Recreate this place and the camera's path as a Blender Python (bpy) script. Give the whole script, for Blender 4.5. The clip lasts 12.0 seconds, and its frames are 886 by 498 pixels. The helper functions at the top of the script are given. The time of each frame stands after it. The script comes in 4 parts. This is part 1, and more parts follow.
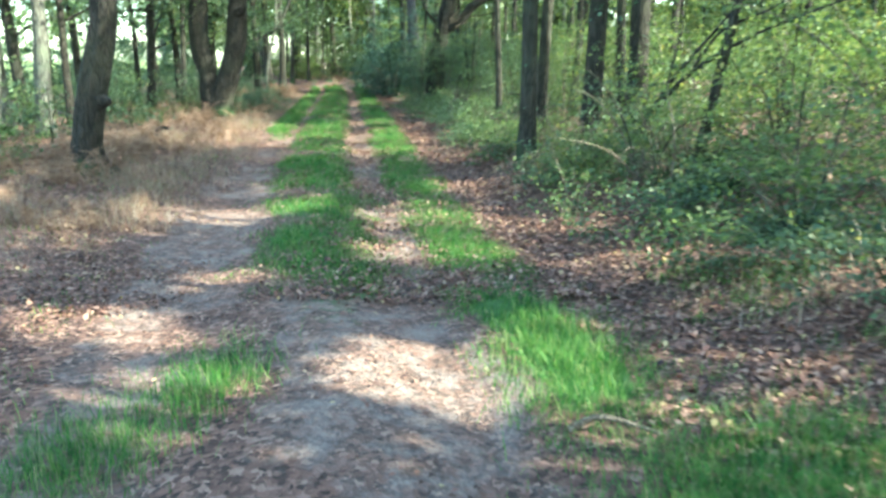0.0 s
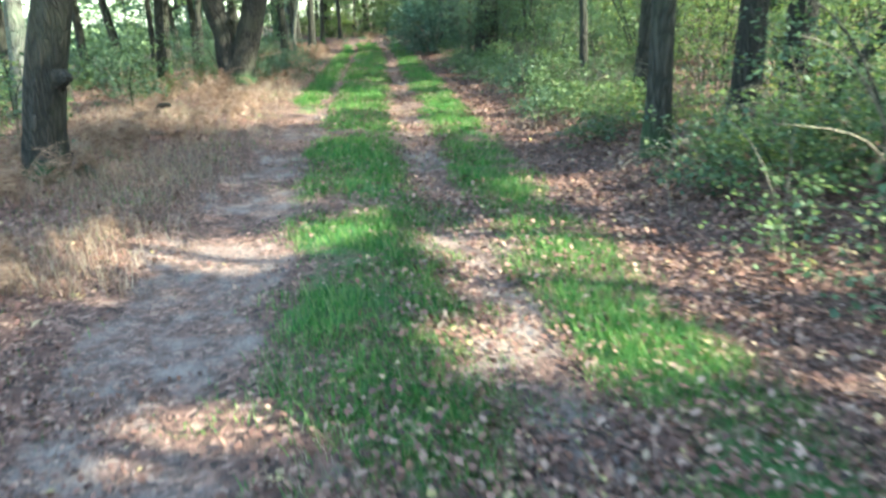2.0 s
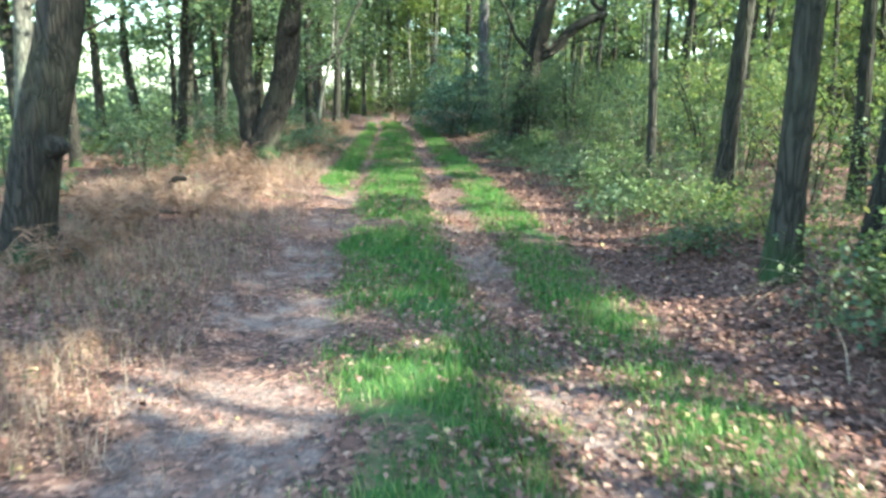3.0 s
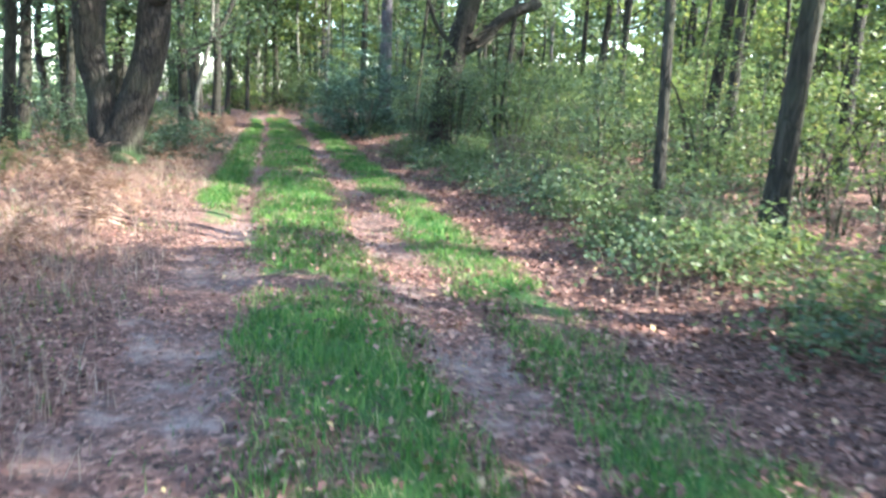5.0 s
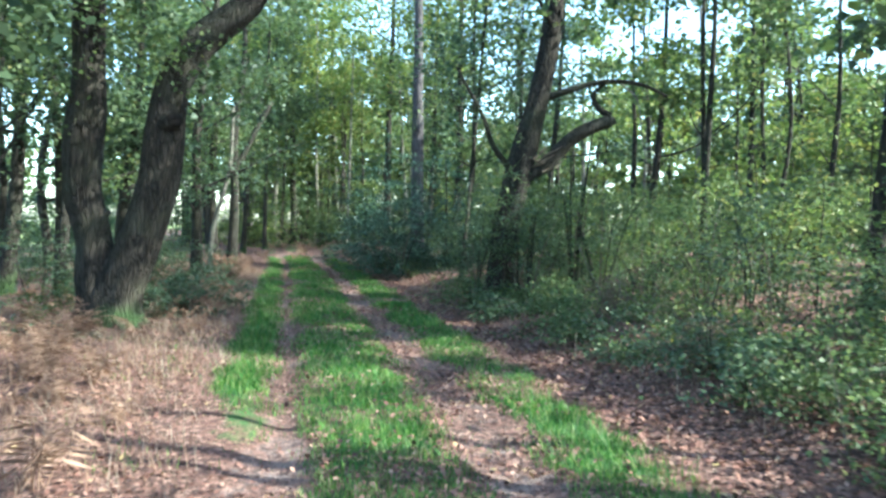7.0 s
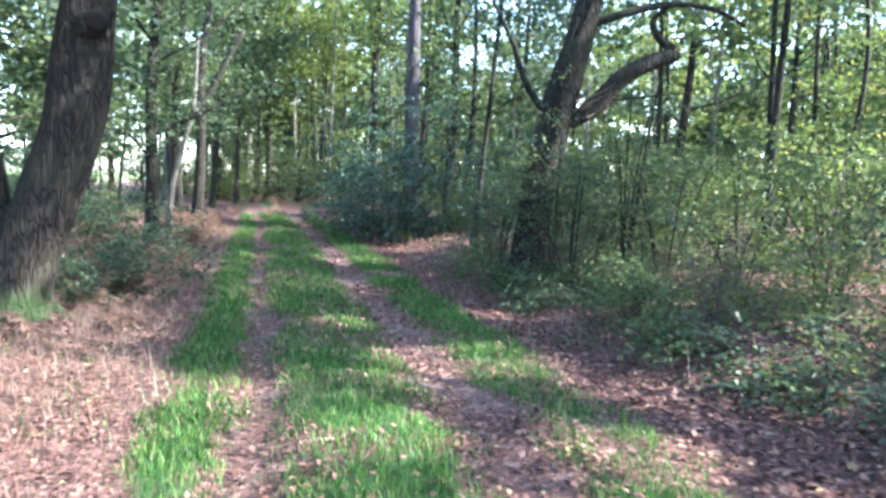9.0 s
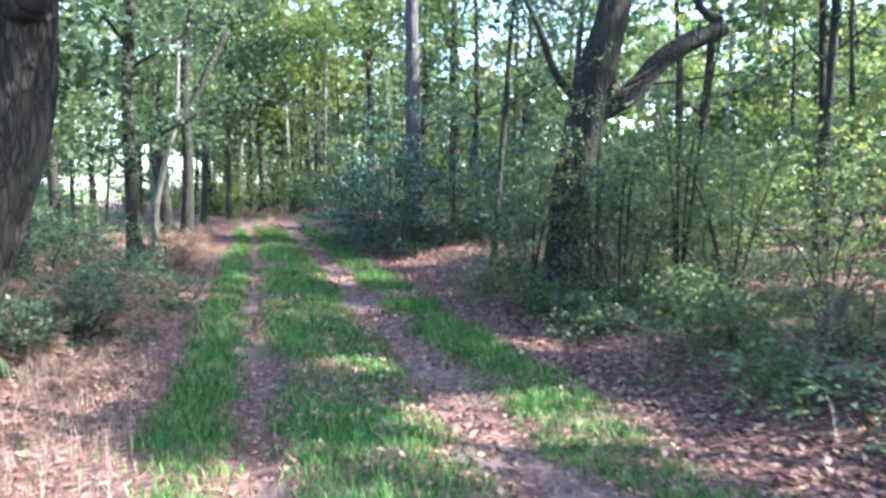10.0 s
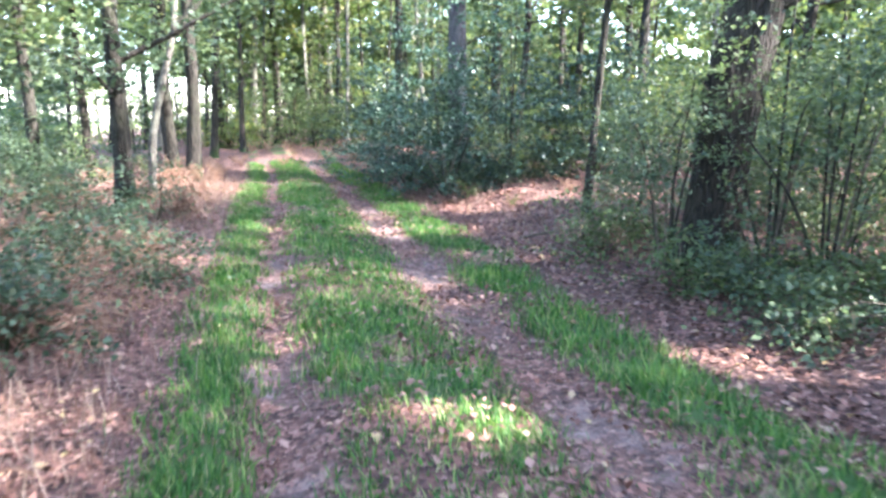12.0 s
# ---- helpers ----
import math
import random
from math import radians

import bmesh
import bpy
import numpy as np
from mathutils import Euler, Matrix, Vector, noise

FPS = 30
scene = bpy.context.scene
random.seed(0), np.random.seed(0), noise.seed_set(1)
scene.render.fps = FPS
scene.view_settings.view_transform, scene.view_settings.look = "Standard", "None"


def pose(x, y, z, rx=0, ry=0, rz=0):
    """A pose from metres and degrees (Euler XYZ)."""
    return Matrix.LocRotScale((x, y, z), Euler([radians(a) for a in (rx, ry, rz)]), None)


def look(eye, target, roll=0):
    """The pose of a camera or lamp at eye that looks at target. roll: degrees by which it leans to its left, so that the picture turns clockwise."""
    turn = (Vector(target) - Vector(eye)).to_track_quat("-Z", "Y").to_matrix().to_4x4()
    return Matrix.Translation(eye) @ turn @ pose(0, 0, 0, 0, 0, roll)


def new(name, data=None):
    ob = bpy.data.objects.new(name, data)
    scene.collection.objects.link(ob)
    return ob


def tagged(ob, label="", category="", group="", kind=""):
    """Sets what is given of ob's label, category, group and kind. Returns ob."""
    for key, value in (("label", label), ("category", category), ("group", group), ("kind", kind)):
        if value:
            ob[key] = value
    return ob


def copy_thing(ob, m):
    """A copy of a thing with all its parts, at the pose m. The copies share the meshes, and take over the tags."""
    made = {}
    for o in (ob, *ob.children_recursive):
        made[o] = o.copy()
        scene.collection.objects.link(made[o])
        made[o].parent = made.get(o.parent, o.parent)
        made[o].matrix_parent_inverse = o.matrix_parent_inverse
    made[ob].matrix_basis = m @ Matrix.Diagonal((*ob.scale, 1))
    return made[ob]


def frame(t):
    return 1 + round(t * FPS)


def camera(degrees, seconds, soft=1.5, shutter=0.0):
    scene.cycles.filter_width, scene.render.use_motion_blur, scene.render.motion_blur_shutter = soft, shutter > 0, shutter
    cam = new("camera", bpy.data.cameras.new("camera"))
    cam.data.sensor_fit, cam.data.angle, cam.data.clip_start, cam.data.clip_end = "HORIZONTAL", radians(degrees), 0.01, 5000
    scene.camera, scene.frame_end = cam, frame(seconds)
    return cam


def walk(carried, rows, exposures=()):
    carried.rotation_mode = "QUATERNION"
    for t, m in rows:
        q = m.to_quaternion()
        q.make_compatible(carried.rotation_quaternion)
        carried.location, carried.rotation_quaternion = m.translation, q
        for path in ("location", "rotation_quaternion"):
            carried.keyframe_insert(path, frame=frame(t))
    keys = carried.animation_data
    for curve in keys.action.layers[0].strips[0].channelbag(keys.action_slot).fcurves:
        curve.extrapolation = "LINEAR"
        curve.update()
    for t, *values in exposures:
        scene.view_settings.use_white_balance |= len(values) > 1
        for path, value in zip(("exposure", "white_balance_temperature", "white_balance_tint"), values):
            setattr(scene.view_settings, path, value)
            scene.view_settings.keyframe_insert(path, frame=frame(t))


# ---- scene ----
cam = camera(61.3, 12.0, 2.8, 0.5)
METRES, EYE, TILT, LEAN, TURN = 18.1, 1.6, 0.0, 0.0, 0.0
ROWS = [
    (0.0, 0.0, 0.0, 0.0, -0.1, -14.35, 0.4),
    (0.5, -0.0022, 0.0379, -0.0016, 2.67, -16.37, 0.58),
    (1.0, -0.0088, 0.0797, -0.0023, 3.93, -17.76, 1.91),
    (1.5, -0.0163, 0.121, -0.0039, 3.79, -17.9, 0.7),
    (2.0, -0.0304, 0.1634, -0.0049, 2.18, -17.61, 2.57),
    (2.5, -0.0451, 0.204, -0.0057, 4.42, -15.16, 1.33),
    (3.0, -0.0607, 0.2409, -0.006, 3.43, -11.63, -0.48),
    (5.0, -0.0984, 0.4078, -0.0098, -5.31, -11.43, -2.62),
    (5.5, -0.109, 0.4507, -0.0063, 0.36, -6.63, 0.91),
    (6.0, -0.1209, 0.491, -0.0067, 0.22, -5.69, -0.27),
    (6.5, -0.131, 0.5324, -0.0073, -2.98, -3.74, -1.15),
    (7.0, -0.1383, 0.574, -0.0073, -4.75, -1.63, -0.96),
    (9.0, -0.1569, 0.7345, -0.0063, -6.51, -4.96, -2.18),
    (9.5, -0.1628, 0.7763, -0.0064, -7.8, -5.6, -2.25),
    (10.0, -0.165, 0.8175, -0.006, -6.93, -4.61, 0.19),
    (10.5, -0.1711, 0.8563, -0.0082, -7.19, -6.79, -2.06),
    (11.0, -0.1754, 0.8969, -0.008, -3.12, -8.89, -0.57),
    (11.5, -0.1829, 0.9368, -0.0102, -4.0, -9.79, -1.02),
    (12.0, -0.1877, 0.9774, -0.0107, -5.74, -9.73, 0.17),
]
EXPOSURE = [(0.0, 3.25, 6300, -20), (0.5, 3.25, 6350, -14), (1.0, 3.2, 6150, -10), (2.0, 3.28, 6300, -16), (3.0, 3.22, 6300, -12), (5.0, 3.35, 6050, 2), (6.0, 3.0, 5700, -9), (7.0, 2.8, 5750, -9), (9.0, 3.2, 5650, 8), (9.5, 3.25, 5600, 6), (10.5, 3.5, 5600, 9), (11.0, 3.6, 5450, 4), (11.5, 3.75, 5450, 1), (12.0, 3.97, 6000, 14)]
walk(cam, [(t, pose(0, 0, EYE, TILT, LEAN, TURN) @ pose(METRES * x, METRES * y, METRES * z, 90 + pitch, roll, yaw)) for t, x, y, z, yaw, pitch, roll in ROWS], EXPOSURE)

# ---- world, sun and exposure ----
SUN_AZ = (0.955, -0.297)                     # the sun stands to the side of the track
SUN_EL = radians(37)
SUN_DIR = Vector((SUN_AZ[0] * math.cos(SUN_EL), SUN_AZ[1] * math.cos(SUN_EL), math.sin(SUN_EL)))
world = bpy.data.worlds.new("sky")
scene.world = world
world.use_nodes = True
wn = world.node_tree.nodes
sky = wn.new("ShaderNodeTexSky")
sky.sky_type, sky.sun_disc = "NISHITA", False
sky.sun_elevation, sky.sun_rotation = SUN_EL, math.atan2(SUN_AZ[0], SUN_AZ[1])
sky.dust_density, sky.ozone_density = 1.2, 1.0
wn["Background"].inputs["Strength"].default_value = 0.15
world.node_tree.links.new(sky.outputs[0], wn["Background"].inputs["Color"])
sun_data = bpy.data.lights.new("sun", "SUN")
sun_data.energy, sun_data.angle, sun_data.color = 3.7, radians(0.7), (1.0, 0.93, 0.82)
sun = new("sun", sun_data)
sun.matrix_world = look(SUN_DIR * 60, (0, 0, 0))


# ---- materials ----
def material(name, rough=0.9):
    m = bpy.data.materials.new(name)
    m.use_nodes = True
    b = m.node_tree.nodes["Principled BSDF"]
    b.inputs["Roughness"].default_value = rough
    b.inputs["Specular IOR Level"].default_value = 0.25
    return m, m.node_tree.nodes, m.node_tree.links, b


def ramp(nodes, links, fac, stops):
    r = nodes.new("ShaderNodeValToRGB")
    while len(r.color_ramp.elements) < len(stops):
        r.color_ramp.elements.new(0.5)
    for e, (p, col) in zip(r.color_ramp.elements, stops):
        e.position, e.color = p, (*col, 1)
    links.new(fac, r.inputs[0])
    return r.outputs[0]


def noise_tex(nodes, links, scale, detail=4, rough=0.6, vec=None):
    n = nodes.new("ShaderNodeTexNoise")
    n.inputs["Scale"].default_value, n.inputs["Detail"].default_value, n.inputs["Roughness"].default_value = scale, detail, rough
    if vec:
        links.new(vec, n.inputs["Vector"])
    return n.outputs[0]


def mixed(nodes, links, fac, a, b, blend="MIX"):
    n = nodes.new("ShaderNodeMix")
    n.data_type, n.blend_type = "RGBA", blend
    for s, v in ((n.inputs[0], fac), (n.inputs[6], a), (n.inputs[7], b)):
        if isinstance(v, (int, float)):
            s.default_value = v
        elif isinstance(v, tuple):
            s.default_value = (*v, 1)
        else:
            links.new(v, s)
    return n.outputs[2]


def maths(nodes, links, op, a, b=0.0, clamp=False):
    n = nodes.new("ShaderNodeMath")
    n.operation, n.use_clamp = op, clamp
    for s, v in zip(n.inputs, (a, b)):
        if isinstance(v, (int, float)):
            s.default_value = v
        else:
            links.new(v, s)
    return n.outputs[0]


def bumped(nodes, links, bsdf, height, strength, distance):
    n = nodes.new("ShaderNodeBump")
    n.inputs["Strength"].default_value, n.inputs["Distance"].default_value = strength, distance
    links.new(height, n.inputs["Height"])
    links.new(n.outputs[0], bsdf.inputs["Normal"])


def leaf_material(name, stops, translucent=0.35, rough=0.55, sheen=0.3):
    """Leaves, blades and fronds: each its own colour out of the stops, with some light passing through."""
    m, n, l, b = material(name, rough)
    b.inputs["Specular IOR Level"].default_value = sheen
    geo = n.new("ShaderNodeNewGeometry")
    rnd = n.new("ShaderNodeObjectInfo")
    f = maths(n, l, "FRACT", maths(n, l, "ADD", geo.outputs["Random Per Island"], maths(n, l, "MULTIPLY", rnd.outputs["Random"], 0.15)))
    col = ramp(n, l, f, stops)
    coord = n.new("ShaderNodeTexCoord")
    spots = noise_tex(n, l, 2.2, 3, 0.6, coord.outputs["Object"])
    col = mixed(n, l, maths(n, l, "MULTIPLY", spots, 0.5), col, tuple(0.55 * v for v in stops[0][1]))
    l.new(col, b.inputs["Base Color"])
    t = n.new("ShaderNodeBsdfTranslucent")
    l.new(mixed(n, l, 0.35, col, (0.95, 1.0, 0.6), "MULTIPLY"), t.inputs["Color"])
    mix = n.new("ShaderNodeMixShader")
    mix.inputs[0].default_value = translucent
    l.new(b.outputs[0], mix.inputs[1]), l.new(t.outputs[0], mix.inputs[2])
    l.new(mix.outputs[0], n["Material Output"].inputs["Surface"])
    return m


def bark_material(name, dark, light, moss=0.0, moss_height=1.2, fissure=14.0):
    m, n, l, b = material(name, 0.92)
    coord = n.new("ShaderNodeTexCoord")
    stretch = n.new("ShaderNodeMapping")
    stretch.inputs["Scale"].default_value = (1, 1, 0.16)
    l.new(coord.outputs["Object"], stretch.inputs[0])
    v = n.new("ShaderNodeTexVoronoi")
    v.feature = "DISTANCE_TO_EDGE"
    v.inputs["Scale"].default_value = fissure
    warp = noise_tex(n, l, 9.0, 3, 0.6, stretch.outputs[0])
    add = n.new("ShaderNodeVectorMath")
    l.new(stretch.outputs[0], add.inputs[0])
    sc = n.new("ShaderNodeVectorMath")
    sc.operation = "SCALE"
    sc.inputs["Scale"].default_value = 0.14
    tex = n.new("ShaderNodeTexNoise")
    tex.inputs["Scale"].default_value = 11.0
    l.new(stretch.outputs[0], tex.inputs["Vector"])
    l.new(tex.outputs[1], sc.inputs[0]), l.new(sc.outputs[0], add.inputs[1]), l.new(add.outputs[0], v.inputs["Vector"])
    ridge = ramp(n, l, v.outputs["Distance"], [(0.0, (0, 0, 0)), (0.22, (1, 1, 1))])
    fine = noise_tex(n, l, 38.0, 5, 0.7, stretch.outputs[0])
    patch = noise_tex(n, l, 1.7, 4, 0.6, coord.outputs["Object"])
    col = mixed(n, l, maths(n, l, "MULTIPLY", ridge, fine), dark, light)
    col = mixed(n, l, maths(n, l, "MULTIPLY", ramp(n, l, patch, [(0.48, (0, 0, 0)), (0.66, (1, 1, 1))]), 0.55), col, (light[0] * 0.75, light[1] * 0.92, light[2] * 0.72))
    if moss:
        xyz = n.new("ShaderNodeSeparateXYZ")
        l.new(coord.outputs["Object"], xyz.inputs[0])
        up = maths(n, l, "SUBTRACT", maths(n, l, "ADD", patch, moss), maths(n, l, "DIVIDE", xyz.outputs[2], 2.2 * moss_height), True)
        f = ramp(n, l, up, [(0.45, (0, 0, 0)), (0.62, (1, 1, 1))])
        col = mixed(n, l, f, col, mixed(n, l, fine, (0.015, 0.028, 0.012), (0.045, 0.075, 0.025)))
    l.new(col, b.inputs["Base Color"])
    bumped(n, l, b, maths(n, l, "ADD", maths(n, l, "MULTIPLY", ridge, 1.0), maths(n, l, "MULTIPLY", fine, 0.5)), 0.9, 0.02)
    return m


BARK_OAK = bark_material("oak_bark", (0.011, 0.009, 0.008), (0.066, 0.054, 0.045), 0.08, 0.8, 22)
BARK_DARK = bark_material("dark_bark", (0.014, 0.012, 0.010), (0.066, 0.058, 0.048), 0.16, 1.1, 18)
BARK_PINE = bark_material("pine_bark", (0.035, 0.03, 0.033), (0.13, 0.112, 0.12), 0.0, 1, 11)
BARK_PALE = bark_material("pale_bark", (0.07, 0.064, 0.055), (0.27, 0.25, 0.22), 0.15, 0.5, 22)
DEADWOOD = bark_material("dead_wood", (0.08, 0.062, 0.05), (0.25, 0.205, 0.16), 0.0, 1, 30)
BLACK_WOOD, hn, hl, hb = material("near_black_wood", 1.0)
hb.inputs["Base Color"].default_value = (0.008, 0.006, 0.005, 1)
hl.new(ramp(hn, hl, noise_tex(hn, hl, 14), [(0.3, (0.004, 0.003, 0.003)), (0.8, (0.02, 0.015, 0.012))]), hb.inputs["Base Color"])

LEAF_DARK = leaf_material("dark_green_leaves", [(0.0, (0.045, 0.074, 0.045)), (0.5, (0.085, 0.13, 0.072)), (1.0, (0.145, 0.19, 0.105))], 0.48, 0.5, 0.4)
LEAF_GREEN = leaf_material("green_leaves", [(0.0, (0.062, 0.10, 0.042)), (0.55, (0.122, 0.172, 0.07)), (0.92, (0.185, 0.23, 0.10)), (1.0, (0.27, 0.25, 0.11))], 0.52, 0.52, 0.4)
# lighter and yellower than LEAF_GREEN: the look of sunlit foliage put into the colour
LEAF_YELLOW = leaf_material("sunlit_yellow_leaves", [(0.0, (0.085, 0.135, 0.045)), (0.55, (0.165, 0.225, 0.065)), (0.9, (0.26, 0.29, 0.085)), (1.0, (0.34, 0.29, 0.10))], 0.5, 0.52, 0.35)
LEAF_HOLLY = leaf_material("holly_leaves", [(0.0, (0.02, 0.05, 0.034)), (0.6, (0.042, 0.09, 0.058)), (1.0, (0.075, 0.135, 0.085))], 0.25, 0.5, 0.5)
LEAF_FALLEN = leaf_material("fallen_leaves", [(0.0, (0.035, 0.018, 0.016)), (0.35, (0.14, 0.064, 0.05)), (0.7, (0.25, 0.122, 0.095)), (0.95, (0.40, 0.25, 0.20)), (1.0, (0.48, 0.36, 0.16))], 0.1, 0.6)
GRASS_GREEN = leaf_material("grass_blades", [(0.0, (0.018, 0.075, 0.016)), (0.5, (0.068, 0.18, 0.032)), (0.8, (0.15, 0.28, 0.055)), (0.93, (0.26, 0.34, 0.10)), (1.0, (0.42, 0.37, 0.2))], 0.42, 0.5)
GRASS_DRY = leaf_material("dry_grass_blades", [(0.0, (0.15, 0.10, 0.075)), (0.6, (0.31, 0.23, 0.18)), (1.0, (0.44, 0.36, 0.29))], 0.3, 0.6)
FERN_BROWN = leaf_material("dead_bracken", [(0.0, (0.13, 0.075, 0.052)), (0.5, (0.28, 0.165, 0.12)), (1.0, (0.42, 0.28, 0.21))], 0.35, 0.7)
FERN_GREEN = leaf_material("green_bracken", [(0.0, (0.05, 0.10, 0.03)), (0.6, (0.12, 0.16, 0.05)), (1.0, (0.26, 0.22, 0.09))], 0.4, 0.6)

GROUND, gn, gl, gb = material("forest_ground", 0.95)
cover = gn.new("ShaderNodeVertexColor")
cover.layer_name = "cover"
sep = gn.new("ShaderNodeSeparateColor")
gl.new(cover.outputs[0], sep.inputs[0])
pos = gn.new("ShaderNodeNewGeometry").outputs["Position"]
ragged = noise_tex(gn, gl, 7.0, 5, 0.65, pos)
cells = gn.new("ShaderNodeTexVoronoi")
cells.inputs["Scale"].default_value = 34.0
shift = gn.new("ShaderNodeTexNoise")
shift.inputs["Scale"].default_value = 18.0
gl.new(pos, shift.inputs["Vector"])
moved = gn.new("ShaderNodeVectorMath")
moved.operation = "MULTIPLY_ADD"
moved.inputs[1].default_value = (0.09, 0.09, 0.09)
gl.new(shift.outputs[1], moved.inputs[0]), gl.new(pos, moved.inputs[2]), gl.new(moved.outputs[0], cells.inputs["Vector"])
grit = noise_tex(gn, gl, 60.0, 5, 0.7, pos)
broad = noise_tex(gn, gl, 1.1, 4, 0.6, pos)
hue = gn.new("ShaderNodeSeparateColor")
gl.new(cells.outputs["Color"], hue.inputs[0])
litter_col = mixed(gn, gl, maths(gn, gl, "MULTIPLY", grit, 0.5), ramp(gn, gl, hue.outputs[0], [(0.0, (0.026, 0.015, 0.014)), (0.45, (0.12, 0.06, 0.05)), (0.8, (0.20, 0.102, 0.082)), (1.0, (0.34, 0.21, 0.17))]), (0.045, 0.03, 0.024))
soil_col = mixed(gn, gl, maths(gn, gl, "MULTIPLY", ramp(gn, gl, grit, [(0.35, (0, 0, 0)), (0.7, (1, 1, 1))]), 0.7), ramp(gn, gl, broad, [(0.3, (0.082, 0.058, 0.055)), (0.7, (0.185, 0.138, 0.128))]), (0.35, 0.27, 0.255))
soil_col = mixed(gn, gl, maths(gn, gl, "MULTIPLY", ramp(gn, gl, noise_tex(gn, gl, 4.5, 5, 0.7, pos), [(0.34, (0, 0, 0)), (0.56, (1, 1, 1))]), 0.85), soil_col, litter_col)
turf_col = mixed(gn, gl, grit, (0.022, 0.055, 0.016), (0.075, 0.13, 0.038))
field_col = mixed(gn, gl, broad, (0.16, 0.22, 0.07), (0.30, 0.33, 0.14))


def edge(mask):
    v = maths(gn, gl, "ADD", mask, maths(gn, gl, "MULTIPLY", maths(gn, gl, "SUBTRACT", ragged, 0.5), 0.9))
    return ramp(gn, gl, v, [(0.36, (0, 0, 0)), (0.62, (1, 1, 1))])


ground_col = mixed(gn, gl, edge(sep.outputs[0]), litter_col, soil_col)
ground_col = mixed(gn, gl, edge(sep.outputs[1]), ground_col, turf_col)
ground_col = mixed(gn, gl, edge(sep.outputs[2]), ground_col, field_col)
gl.new(ground_col, gb.inputs["Base Color"])
bumped(gn, gl, gb, maths(gn, gl, "ADD", maths(gn, gl, "MULTIPLY", cells.outputs["Distance"], 0.8), grit), 0.8, 0.02)

# ---- tools for meshes ----
rng = np.random.default_rng(7)


def mesh_object(name, verts, faces, mat, parent=None, smooth=False):
    """One mesh object out of arrays: verts n x 3, faces a list of arrays m x k."""
    me = bpy.data.meshes.new(name)
    faces = [np.asarray(f, dtype=np.int32) for f in (faces if isinstance(faces, list) else [faces]) if len(f)]
    me.vertices.add(len(verts))
    me.vertices.foreach_set("co", np.asarray(verts, dtype=np.float32).ravel())
    loops = np.concatenate([f.ravel() for f in faces])
    sizes = np.concatenate([np.full(len(f), f.shape[1], dtype=np.int32) for f in faces])
    me.loops.add(len(loops))
    me.loops.foreach_set("vertex_index", loops)
    me.polygons.add(len(sizes))
    me.polygons.foreach_set("loop_start", np.concatenate(([0], np.cumsum(sizes)[:-1])).astype(np.int32))
    me.polygons.foreach_set("loop_total", sizes)
    if smooth:
        me.polygons.foreach_set("use_smooth", np.ones(len(sizes), dtype=bool))
    me.update(calc_edges=True)
    me.validate()
    me.materials.append(mat)
    ob = new(name, me)
    ob.parent = parent
    return ob


def base(name, x, y, z=None, label="", category="", group=""):
    ob = new(name)
    ob.empty_display_size = 0.1
    ob.location = (x, y, height(x, y) if z is None else z)
    return tagged(ob, label, category, group)


PHASE = rng.uniform(0, 6.28, (40,))


def bumps(x, y, scale):
    """Smooth uneven relief, about -1 to 1."""
    x, y = np.asarray(x, float) * scale, np.asarray(y, float) * scale
    s = 0.0
    for i in range(6):
        a = PHASE[i] + 1.047 * i
        k = 1 + 0.37 * i
        s = s + np.sin(k * (x * math.cos(a) + y * math.sin(a)) + PHASE[10 + i] + 1.3 * np.sin(0.6 * k * (y * math.cos(a) - x * math.sin(a)) + PHASE[20 + i]))
    return s / 3.2


def step(a, b, v):
    t = np.clip((np.asarray(v, float) - a) / (b - a), 0, 1)
    return t * t * (3 - 2 * t)


TRACK_Y = (-40, 0, 5.4, 7.4, 11.3, 15.0, 18.7, 24.0, 37.0, 60, 200)
TRACK_X = (1.0, -0.15, -0.98, -1.38, -1.95, -2.43, -2.87, -3.55, -5.15, -9, -40)


def centre(y):
    """The middle of the grass strip between the two ruts."""
    y = np.asarray(y, float)
    return (np.interp(y - 1.2, TRACK_Y, TRACK_X) + np.interp(y, TRACK_Y, TRACK_X) + np.interp(y + 1.2, TRACK_Y, TRACK_X)) / 3


def height(x, y):
    x, y = np.asarray(x, float), np.asarray(y, float)
    u = x - centre(y)
    near = step(46, 41, y)
    wide = step(17, 11, y)
    z = -0.055 * np.exp(-((u + 0.66 + 0.25 * wide) / (0.2 + 0.25 * wide)) ** 2) - 0.05 * np.exp(-((u - 0.8) / 0.3) ** 2) + 0.025 * np.exp(-(u / 0.4) ** 2)
    z = z * near
    z = z + step(-1.6, -3.2, u) * (0.10 + 0.05 * bumps(x, y, 1.5)) + step(2.1, 3.5, u) * (0.24 + 0.10 * bumps(x, y, 0.9)) + step(4, 9, u) * 0.15
    z = z + 0.012 * bumps(x, y, 5.0) + step(39.6, 43.5, y) * 0.38 * step(7, 3, np.abs(u))
    z = z - step(-13, -19, u) * 0.5
    out = z * step(300, 60, np.hypot(x, y))
    return float(out) if out.ndim == 0 else out


